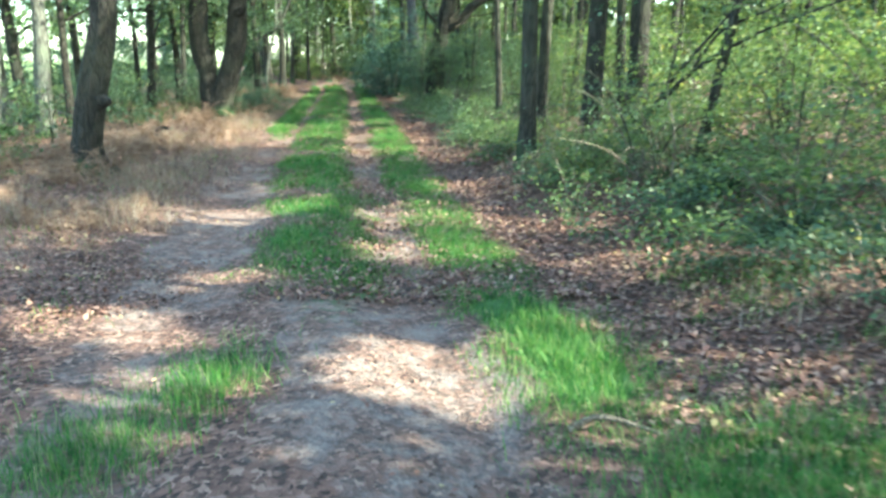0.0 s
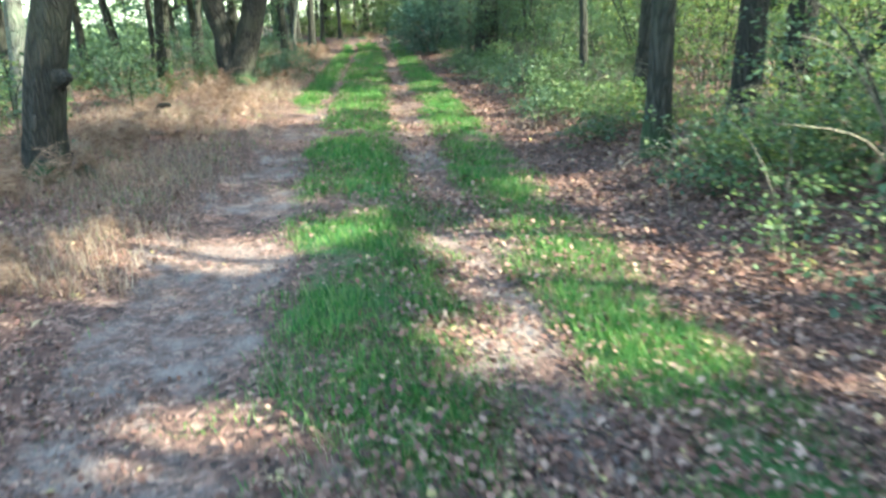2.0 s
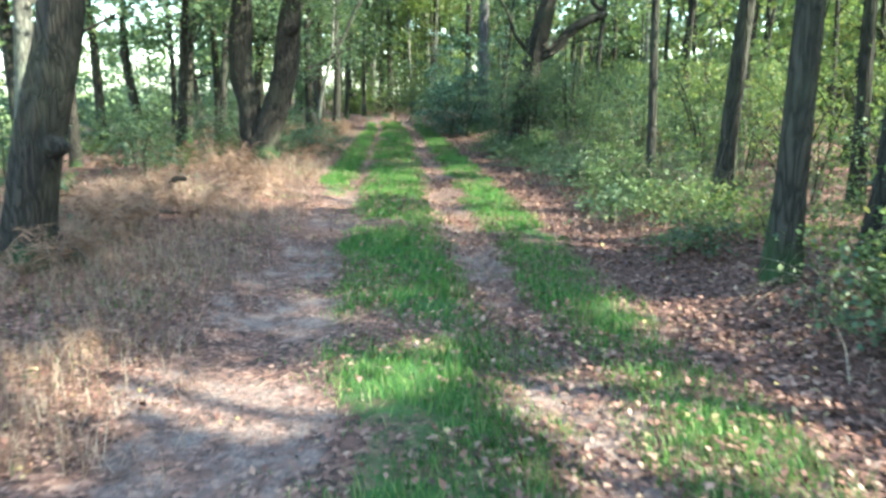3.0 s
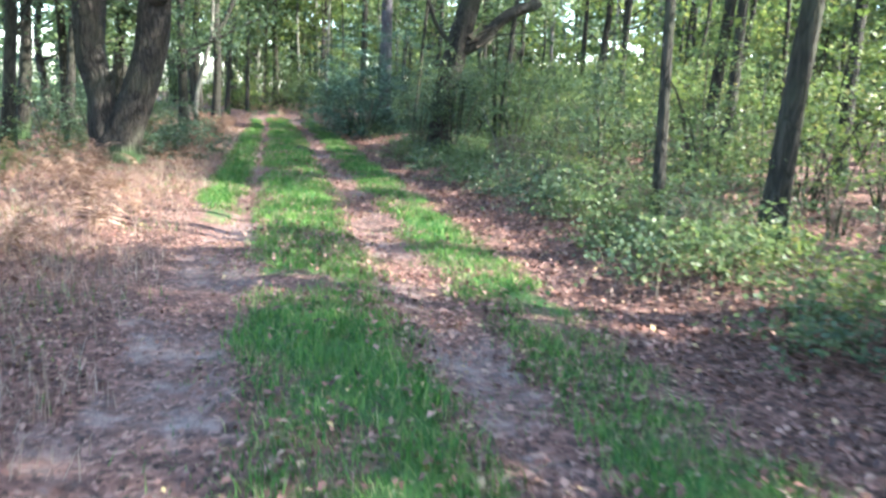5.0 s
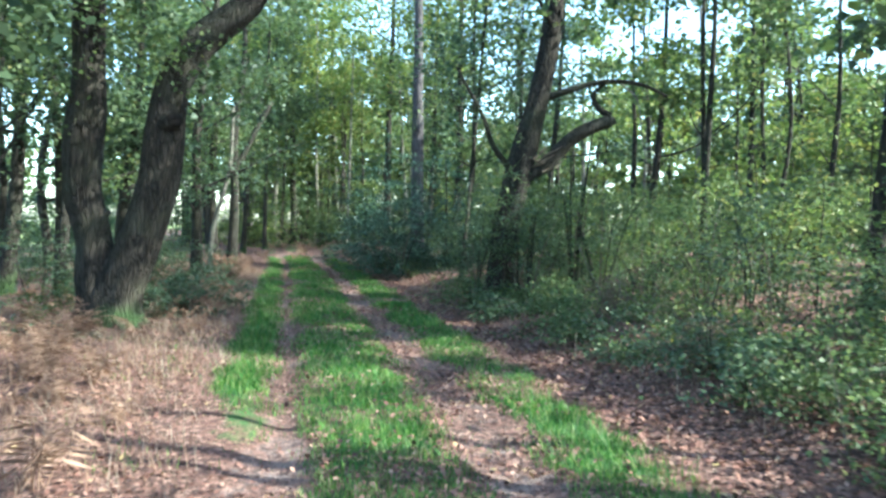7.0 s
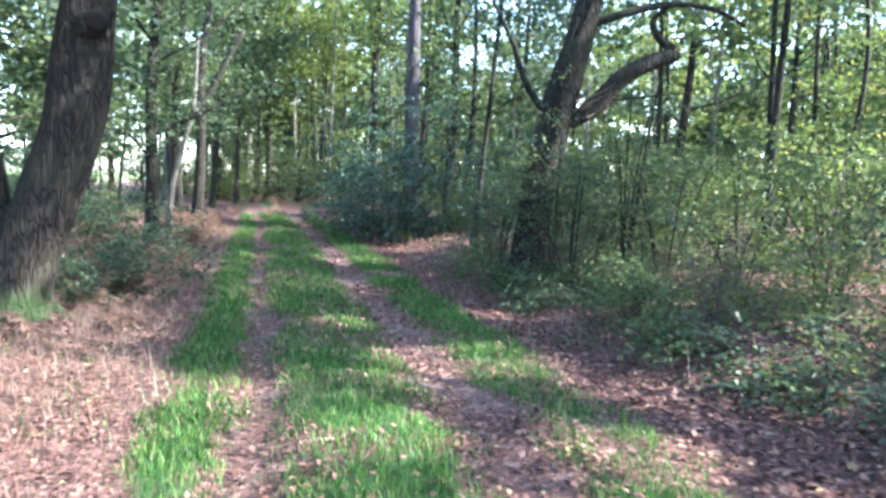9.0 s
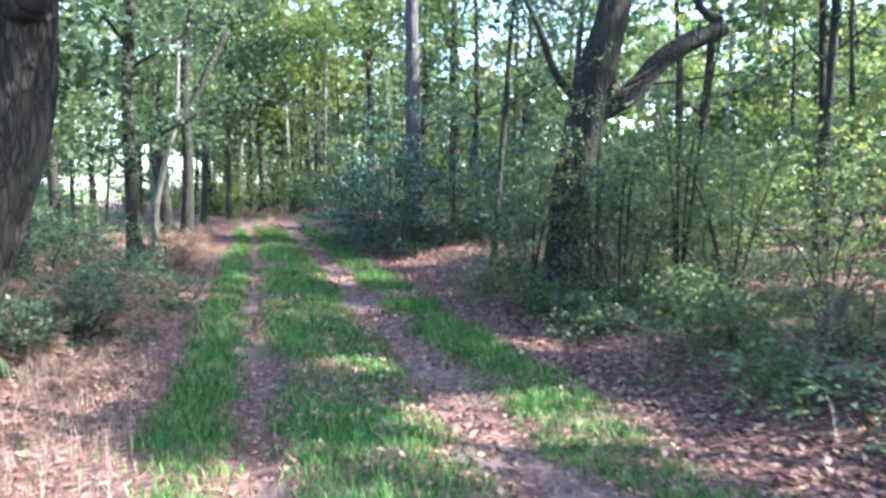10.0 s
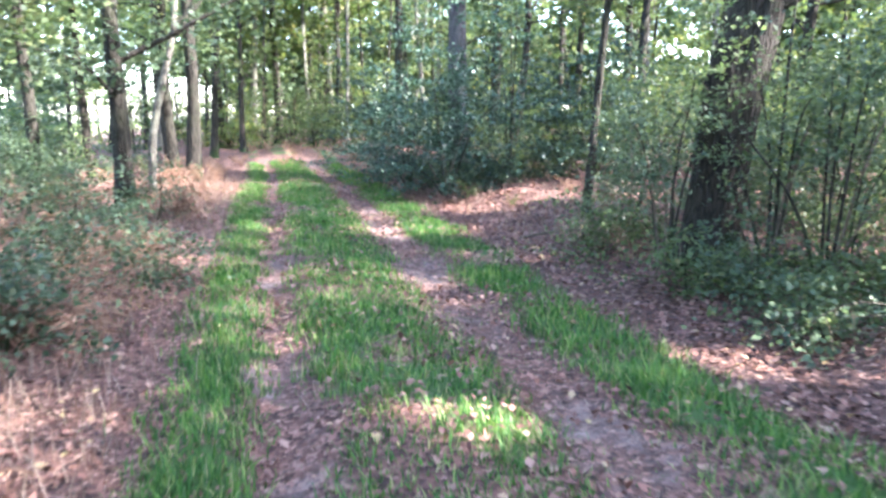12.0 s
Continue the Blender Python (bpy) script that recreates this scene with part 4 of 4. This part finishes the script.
for i, (x, y, tall, wide) in enumerate(((0.35, 23.2, 1.7, 0.9), (0.9, 22.4, 1.3, 0.8), (-0.55, 22.9, 0.5, 0.4), (-0.1, 22.2, 0.4, 0.4), (1.9, 22.0, 2.0, 1.0), (0.2, 21.4, 0.5, 0.4), (-0.6, 25.5, 1.6, 0.8))):
    make_bush("shrub", x, y, tall, wide, "leafy shrub beside an oak", (LEAF_DARK, LEAF_GREEN)[i % 2], 34, 30, 0.05, 4600 + i, 6)

for i, (x, y, tall, wide) in enumerate(((0.0, 22.9, 2.4, 0.9), (1.1, 22.5, 2.6, 1.0), (-0.75, 24.1, 2.1, 0.6), (-0.1, 23.5, 3.0, 1.0), (0.9, 23.3, 3.3, 1.2), (2.1, 20.6, 2.5, 1.1), (1.7, 18.6, 2.2, 0.9), (2.3, 16.4, 2.3, 1.0))):
    make_bush("sapling", x, y, tall, wide, "sapling with flat layered sprays of leaves", (LEAF_DARK, LEAF_GREEN)[i % 2], 56, 36, 0.05, 4700 + i, 6, low=0.45)


def frond_mesh(length, seed, mat):
    g = np.random.default_rng(seed)
    n = 25
    t = np.linspace(0, 1, n)
    path = np.stack([np.zeros(n) + 0.04 * np.sin(3 * t + seed), length * (t * 0.85), length * (1.15 * t - 0.85 * t ** 1.9)], axis=1)
    v, f = tube_arrays(path[::4], np.linspace(0.005, 0.0015, len(path[::4])), 3)
    pieces = [(v, f)]
    for i in range(4, n):
        L = length * 0.28 * (1 - t[i] * 0.85) * g.uniform(0.7, 1.2)
        for side in (-1, 1):
            p = path[i]
            d = np.array((side * L, L * g.uniform(0.1, 0.7), -L * g.uniform(-0.1, 0.7)))
            w = np.array((0, L * 0.05, L * g.uniform(-0.04, 0.06)))
            pv = np.array([p, p + d * 0.4 + w, p + d, p + d * 0.4 - w])
            pieces.append((pv, [np.array([[0, 1, 2, 3]])]))
    v, f = joined(pieces)
    ob = mesh_object("frond", v, f, mat)
    me = ob.data
    bpy.data.objects.remove(ob)
    return me


BROWN = [frond_mesh(gen.uniform(0.5, 0.8), s, FERN_BROWN) for s in range(5)]
GREENISH = [frond_mesh(gen.uniform(0.5, 0.75), s, FERN_GREEN) for s in range(10, 13)]


def fern(x, y, meshes, count, size, label):
    ob = base("bracken_fern", x, y, None, label, "fern")
    for k in range(count):
        fr = new("frond", meshes[gen.integers(len(meshes))])
        fr.parent = ob
        s = size * gen.uniform(0.75, 1.2)
        fr.matrix_local = pose(0, 0, 0.01, gen.uniform(0, 38), gen.uniform(-15, 15), gen.uniform(0, 360)) @ Matrix.Diagonal((s, s, s, 1))


for i in range(150):
    y = 8 + 32 * gen.random()
    u = -(1.75 + 0.9 * step(16, 9, y) + gen.gamma(1.6, 0.75))
    x = float(centre(y)) + u
    if math.hypot(x + 6.1, y - 20.8) < 0.7 or math.hypot(x + 4.87, y - 10.2) < 0.5:
        continue
    fern(x, y, BROWN, gen.integers(6, 9), gen.uniform(0.55, 1.0), "collapsed russet-brown dead bracken fern")
for i in range(26):
    y = gen.uniform(6.5, 13)
    fern(float(centre(y)) - gen.uniform(2.1, 4.2), y, BROWN, 6, gen.uniform(0.4, 0.7), "collapsed russet-brown dead bracken fern")
for i in range(30):
    y = gen.uniform(5.2, 12)
    fern(float(centre(y)) - gen.uniform(1.7, 3.6), y, BROWN, 5, gen.uniform(0.3, 0.5), "flattened russet-brown dead bracken fern")
for i in range(34):
    y = 9 + 30 * gen.random()
    x = float(centre(y)) - gen.uniform(3.6, 7.5)
    fern(x, y, GREENISH, gen.integers(5, 8), gen.uniform(0.8, 1.2), "bracken fern still partly green")
for i in range(18):
    fern(gen.uniform(-7.5, -2.6), gen.uniform(40.5, 44.5), BROWN, 7, gen.uniform(0.8, 1.1), "russet-brown bracken at the bend")
for i in range(16):
    y = gen.uniform(6, 34)
    fern(float(centre(y)) + gen.uniform(2.6, 4.6), y, BROWN if i % 3 else GREENISH, 6, gen.uniform(0.5, 0.8), "withered bracken fern on the bank")


# ---- sticks and logs ----
def stick(x0, y0, x1, y1, r, label, mat=DEADWOOD, lift=0.02, end_lift=None):
    ob = base("stick", x0, y0, height(x0, y0), label, "stick")
    o = np.array(ob.location)
    a = np.array((x0, y0, height(x0, y0) + lift))
    b = np.array((x1, y1, height(x1, y1) + (lift if end_lift is None else end_lift)))
    p = bend([a, a * 0.6 + b * 0.4 + gen.normal(size=3) * 0.03 + (0, 0, 0.02), b], 9)
    v, f = tube_arrays(p - o, r * np.linspace(1, 0.5, 9), 7, 0.15)
    mesh_object("wood", v, f, mat, ob, True)


STICKS = [(-0.22, 18.45, 0.15, 18.0, 0.016, "thin pale stick on the leaf litter"), (0.2, 17.6, 0.6, 17.3, 0.016, "bleached stick on the leaf litter"), (0.55, 3.0, 0.95, 2.9, 0.016, "pale broken stick in the grass"),
          (-6.6, 20.1, -5.7, 19.5, 0.04, "dead branch at the foot of an oak"), (-6.9, 19.7, -6.0, 19.6, 0.03, "dead branch at the foot of an oak"), (-6.3, 19.2, -5.9, 20.0, 0.025, "dead branch at the foot of an oak"),
          (-0.3, 23.6, 0.9, 23.2, 0.025, "fallen branch beside an oak"), (0.2, 23.0, 1.2, 23.4, 0.02, "fallen branch beside an oak"), (1.2, 22.6, 1.7, 21.9, 0.02, "pale stick on the bank"),
          (2.0, 7.6, 2.9, 8.0, 0.018, "dead twig in the brambles"), (1.7, 8.5, 2.2, 8.2, 0.014, "dead twig in the brambles"), (-1.6, 26.4, -0.9, 26.1, 0.02, "pale stick on the leaf litter"), (-5.4, 12.6, -4.6, 12.9, 0.02, "dark stick among bracken"), (0.9, 15.2, 1.3, 14.8, 0.02, "pale stick on the bank")]
for x0, y0, x1, y1, r, text in STICKS:
    stick(x0, y0, x1, y1, r, text)
stick(0.5, 19.9, 0.05, 19.95, 0.012, "pale thin stem leaning out of the brambles", BARK_PALE, 0.0, 1.05)
stick(0.62, 19.8, 0.5, 19.7, 0.008, "pale thin stem in the brambles", BARK_PALE, 0.0, 0.8)
for i in range(26):
    y = gen.uniform(6, 30)
    x = float(centre(y)) + gen.uniform(2.6, 4.4)
    stick(x, y, x + gen.normal() * 0.12, y + gen.normal() * 0.12, 0.006, "upright dead bramble stem", DEADWOOD, 0.0, gen.uniform(0.4, 0.95))


def tangle(x, y, wide, tall, count, seed):
    g = np.random.default_rng(seed)
    ob = base("bramble_tangle", x, y, None, "tangle of bleached dead bramble stems", "bramble")
    for _ in range(count):
        a = g.uniform(0, 6.283)
        s = wide * g.uniform(0.5, 1.1)
        c, d = math.cos(a), math.sin(a)
        k = g.normal(size=2) * 0.12
        q = bend([(-0.2 * s * c + k[0], -0.2 * s * d + k[1], -0.03), (0.15 * s * c, 0.15 * s * d, tall * g.uniform(0.5, 0.9)), (0.6 * s * c, 0.6 * s * d, tall * g.uniform(0.5, 1.0)), (s * c, s * d, tall * g.uniform(0.05, 0.6))], 9)
        v, f = tube_arrays(q, np.linspace(0.005, 0.0025, 9), 4)
        mesh_object("stem", v, f, DEADWOOD, ob, True)


for i, (x, y) in enumerate(((2.0, 7.4), (2.4, 8.2), (1.7, 8.7), (2.9, 7.0), (3.2, 6.3), (1.9, 9.4), (1.5, 11.2), (1.3, 13.4), (1.0, 14.9), (0.9, 16.2), (0.7, 18.0), (0.4, 19.6), (0.9, 21.3), (-0.5, 26.6), (3.8, 8.0))):
    tangle(x, y, gen.uniform(0.5, 0.8), gen.uniform(0.45, 0.8), 11, 600 + i)
for i in range(20):
    y = 9 + 15 * gen.random()
    tangle(float(centre(y)) + gen.uniform(2.7, 4.6), y, gen.uniform(0.5, 0.9), gen.uniform(0.3, 0.7), 10, 640 + i)
for i, (x, y, tall) in enumerate(((2.2, 6.6, 0.5), (2.9, 6.1, 0.6), (3.6, 6.6, 0.9), (3.3, 7.6, 0.8), (2.4, 7.8, 0.7), (1.9, 8.1, 0.55), (4.2, 7.4, 1.1), (4.4, 5.9, 0.9), (3.7, 5.2, 0.6), (2.9, 8.8, 1.0), (1.5, 9.2, 0.5), (5.0, 6.8, 1.3), (4.6, 8.6, 1.4), (0.9, 12.6, 0.6), (0.7, 15.4, 0.6), (0.5, 16.9, 0.7), (0.0, 20.3, 0.5), (1.0, 19.0, 0.9), (1.5, 17.6, 1.1), (0.5, 14.2, 0.5), (0.85, 14.5, 0.7), (0.35, 15.9, 0.5), (1.1, 16.1, 0.8), (1.4, 15.0, 1.0), (0.2, 17.8, 0.45), (0.75, 13.3, 0.5), (-0.2, 19.4, 0.4), (-0.75, 21.9, 0.4), (-0.9, 23.2, 0.45), (-1.0, 25.2, 0.5))):
    make_bush(("bramble", "shrub")[i % 2], x, y, tall, tall * 0.75, ("green bramble trailing over the bank", "low leafy shrub on the bank")[i % 2], (LEAF_DARK, LEAF_GREEN, LEAF_GREEN)[i % 3], 26, 24, 0.05, 5200 + i, 6)
root = base("root", -5.35, 14.3, None, "black curved root end among the bracken", "root")
v, f = tube_arrays(bend([(-0.12, 0, -0.05), (-0.10, 0, 0.16), (0.02, 0, 0.28), (0.16, 0, 0.26)], 10), np.linspace(0.06, 0.03, 10), 9, 0.12)
mesh_object("wood", v, f, BLACK_WOOD, root, True)


def mound(x, y, rx, ry, h, label, leaves):
    ob = base("mossy_mound", x, y, None, label, "mound")
    n, m = 10, 26
    pieces = []
    t, a = np.meshgrid(np.linspace(0, 1, n), np.linspace(0, 2 * math.pi, m, endpoint=False), indexing="ij")
    rr = np.sin(t * math.pi / 2) * (1 + 0.18 * bumps(np.cos(a) + x, np.sin(a) + y, 3))
    v = np.stack([rx * rr * np.cos(a), ry * rr * np.sin(a), h * np.cos(t * math.pi / 2) * (1 + 0.25 * bumps(3 * np.cos(a) * t, 3 * np.sin(a) * t + x, 2)) - 0.08], axis=-1).reshape(-1, 3)
    i, j = np.meshgrid(np.arange(n - 1), np.arange(m), indexing="ij")
    f = np.stack([i * m + j, (i + 1) * m + j, (i + 1) * m + (j + 1) % m, i * m + (j + 1) % m], axis=-1).reshape(-1, 4)
    mesh_object("earth", v, f, MOSS, ob, True)
    k = gen.integers(0, len(v), leaves)
    foliage("ground_ivy", v[k] + gen.normal(size=(leaves, 3)) * (0.06, 0.06, 0.03) + (0, 0, 0.03) + np.array(ob.location), 0.045, LEAF_DARK, ob, 0.42, 0.7, np.array(ob.location))


MOSS, mn, ml, mb = material("moss", 1.0)
ml.new(ramp(mn, ml, noise_tex(mn, ml, 30, 5, 0.7), [(0.3, (0.008, 0.018, 0.007)), (0.55, (0.025, 0.05, 0.014)), (0.8, (0.06, 0.10, 0.025))]), mb.inputs["Base Color"])
bumped(mn, ml, mb, noise_tex(mn, ml, 60, 5, 0.7), 1.0, 0.03)
mound(2.85, 5.6, 0.6, 0.3, 0.2, "moss-covered mound with ground ivy", 1200)
mound(2.6, 7.3, 0.4, 0.3, 0.2, "moss-covered mound with ground ivy", 700)
mound(3.4, 8.6, 0.6, 0.4, 0.4, "moss-covered stump overgrown with ivy", 400)

# ---- full-crowned trees added to shade the track, the first twelve out of view ----
for i, (x, y) in enumerate(((5.2, 3.2), (6.4, 0.4), (8.2, 4.4), (9.5, 1.6), (7.3, -2.4), (11.5, 3.4), (12.0, -0.8), (4.6, -1.5), (10.2, -4.0), (13.5, 1.6), (5.8, 6.2), (8.9, 7.4), (5.4, 18.3), (9.6, 16.3), (8.4, 19.3), (3.7, 19.4), (10.2, 13.4), (6.0, 33.6), (8.6, 32.4), (10.4, 22.5))):
    make_tree("woodland_tree", x, y, 10 + i % 4, 0.10 + 0.02 * (i % 3), "woodland tree with a full leafy crown, added for shade", (BARK_DARK, BARK_OAK)[i % 2], (LEAF_GREEN, LEAF_DARK)[i % 2], (0.02, 0), 8, 0.25, 3.2, 2300, 0.24, 9000 + i, True, "trees of the wood", 9, 0.2)

for i, (x, y) in enumerate(((-8.8, 18.0), (-10.6, 22.5), (-12.0, 19.0), (-11.5, 29.0), (-9.6, 32.4), (-12.5, 34.0), (-10.0, 36.5), (-12.8, 25.0), (-8.3, 27.5), (-7.6, 44.0), (-9.4, 41.5), (-11.0, 14.5))):
    make_tree("tree", x, y, 9 + i % 4, 0.09 + 0.025 * (i % 3), "leafy tree in the row beside the field", (BARK_DARK, BARK_OAK)[i % 3 == 0], (LEAF_DARK, LEAF_GREEN)[i % 3 == 1], (0.03 * (i % 3 - 1), 0), 9, 0.2, 3.2, 2700, 0.21, 9300 + i, True, "trees beside the field", 10, 0.3)

for i, (x, y) in enumerate(((0.6, 37.6), (2.6, 39.0), (-0.4, 43.0), (3.6, 45.0), (1.4, 48.0), (4.6, 41.0), (3.4, 35.8))):
    make_tree("tree", x, y, 11 + i % 4, 0.11, "leafy tree behind the holly", BARK_DARK, (LEAF_GREEN, LEAF_DARK)[i % 2], (0.02, 0.0), 9, 0.22, 3.2, 1900, 0.21, 9600 + i, False, "", 9, 0.25)
for i, (x, y) in enumerate(((-11.4, 9.0), (-12.6, 11.5), (-11.8, 14.0), (-13.4, 16.0), (-12.2, 18.6), (-13.6, 21.0), (-13.0, 23.6), (-10.4, 10.6), (-14.0, 27.0), (-13.2, 30.5))):
    make_bush("shrub", x, y, 1.5 + 0.35 * (i % 4), 1.0, "leafy shrub between the trees and the field", LEAF_DARK, 40, 22, 0.09, 9700 + i, 4)
for i, (x, y) in enumerate(((-2.2, 45.0), (-9.0, 47.5), (-5.4, 58.0), (-12.0, 52.0), (0.6, 41.5), (-7.4, 53.0))):
    make_tree("tree", x, y, 17 + i % 3, 0.17, "tall leafy tree that closes the view over the track", BARK_DARK, LEAF_YELLOW, (0.0, -0.02), 11, 0.3, 5.0, 2600, 0.24, 9500 + i, True, "", 10, 0.2)

for i, (x, y) in enumerate(((6.8, 27.0), (8.2, 30.5), (10.6, 27.6), (12.4, 31.0), (9.4, 35.0), (13.6, 26.0), (7.4, 23.6), (12.0, 36.0), (15.0, 33.0), (14.6, 22.0), (11.6, 19.6), (16.4, 28.5))):
    make_tree("woodland_tree", x, y, 8.5 + i % 4, 0.06 + 0.015 * (i % 3), "young woodland tree with light yellow-green leaves", BARK_DARK, (LEAF_YELLOW, LEAF_GREEN)[i % 3 == 0], (0.02 * (i % 3 - 1), 0), 9, 0.2, 2.6, 2400, 0.19, 9900 + i, True, "trees of the wood", 7, 0.3)

# ---- the wood behind ----
SPARE = []
for i in range(7):
    bark = (BARK_DARK, BARK_DARK, BARK_OAK, BARK_PALE)[i % 4]
    leaf = (LEAF_GREEN, LEAF_DARK, LEAF_YELLOW, LEAF_GREEN)[i % 4]
    SPARE.append(make_tree("woodland_tree", 60 + 5 * i, -60, 11 + 1.2 * (i % 4), 0.07 + 0.028 * (i % 4), "slender woodland tree with a light crown", bark, leaf, (0.03 * ((i % 3) - 1), 0), 5, 0.14, 3.6, 1000, 0.4, 500 + i, False, "trees of the wood", 7))


def woodland(x, y):
    t = SPARE[gen.integers(len(SPARE))]
    s = gen.uniform(0.8, 1.2)
    m = pose(x, y, height(x, y) - 0.02, 0, 0, gen.uniform(0, 360))
    ob = copy_thing(t, m)
    ob.scale = (s, s, s)


placed = []
tries = 0
while len(placed) < 142 and tries < 6000:
    tries += 1
    y = gen.uniform(-14, 85)
    x = gen.uniform(-34, 34)
    u = x - float(centre(min(y, 60)))
    if -14 < u < 0 and y < 44 and not (u < -7.5 and gen.random() < 0.25):
        continue
    if u < -14 and y < 62:
        continue
    if 0 <= u < 4.5 and y < 44:
        continue
    if y < 3 and abs(u) < 5 or (44 <= y < 50 and abs(u) < 2):
        continue
    if min([math.hypot(x - a, y - b) for a, b in placed] + [9]) < 1.7:
        continue
    placed.append((x, y))
    if 0 < u < 22 and y < 56:
        k = int(gen.integers(4))
        make_tree("woodland_tree", x, y, gen.uniform(9, 14), (0.06, 0.08, 0.1, 0.13)[k], "slender woodland tree with a light crown", (BARK_DARK, BARK_DARK, BARK_OAK, BARK_PALE)[k], (LEAF_GREEN, LEAF_YELLOW, LEAF_YELLOW, LEAF_GREEN)[k], (gen.normal() * 0.04, gen.normal() * 0.03), 7, 0.26, 3.0, 1500, 0.22, 7000 + len(placed), True, "trees of the wood", 8, 0.22)
    else:
        woodland(x, y)
for i in range(26):
    make_bush("hedge_bush", -17 - 2.5 * gen.random(), 2 + 2.2 * i + gen.normal() * 0.5, gen.uniform(1.6, 3.2), gen.uniform(1.2, 1.8), "bright green hedge bush at the edge of the field", (LEAF_DARK, LEAF_GREEN)[i % 2], 60, 16, 0.17, 8000 + i, 4)
for i in range(22):
    woodland(-60 + gen.normal() * 6, -10 + 7 * i + gen.normal())
for i in range(34):
    make_bush("shrub", gen.uniform(-15, 1.5), gen.uniform(45.5, 56), gen.uniform(1.8, 4.4), gen.uniform(1.1, 1.8), "sunlit light green shrub at the bend", (LEAF_YELLOW, LEAF_GREEN)[i % 3 == 0], 44, 22, 0.11, 8500 + i, 5)
for i in range(26):
    x, y = gen.uniform(-14, 1), gen.uniform(44.5, 56)
    make_tree("woodland_tree", x, y, gen.uniform(10, 14), gen.uniform(0.05, 0.10), "thin pale-barked woodland tree at the bend", (BARK_PALE, BARK_DARK, BARK_OAK)[i % 3], LEAF_YELLOW, (gen.normal() * 0.05, 0), 6, 0.3, 2.6, 900, 0.2, 8600 + i, True, "trees of the wood", 7, 0.2)
for i in range(34):
    a = radians(-55 + 4.6 * i)
    x, y = 40 * math.cos(a) + gen.normal() * 2, 26 + 52 * math.sin(a) + gen.normal() * 2
    make_bush("thicket", x, y, gen.uniform(11, 15), gen.uniform(3.5, 5.0), "distant thicket at the far side of the wood", (LEAF_YELLOW, LEAF_GREEN)[i % 2], 160, 10, 0.78, 8800 + i, 1)
n_far = 0
while n_far < 12:
    x, y = gen.uniform(-15, 4), gen.uniform(54, 70)
    if min([math.hypot(x - a, y - b) for a, b in placed]) > 1.1:
        placed.append((x, y))
        woodland(x, y)
        n_far += 1
for y in np.arange(44, 80, 2.4):
    for side in (-1, 1):
        make_shrub("shrub", float(centre(60)) + side * gen.uniform(1, 14), y, gen.uniform(1.0, 2.4), 1.3, "leafy shrub in the depth of the wood", (LEAF_GREEN, LEAF_YELLOW, LEAF_DARK)[gen.integers(3)], 700, 0.14, 6000 + int(y * 10) + side, 6)
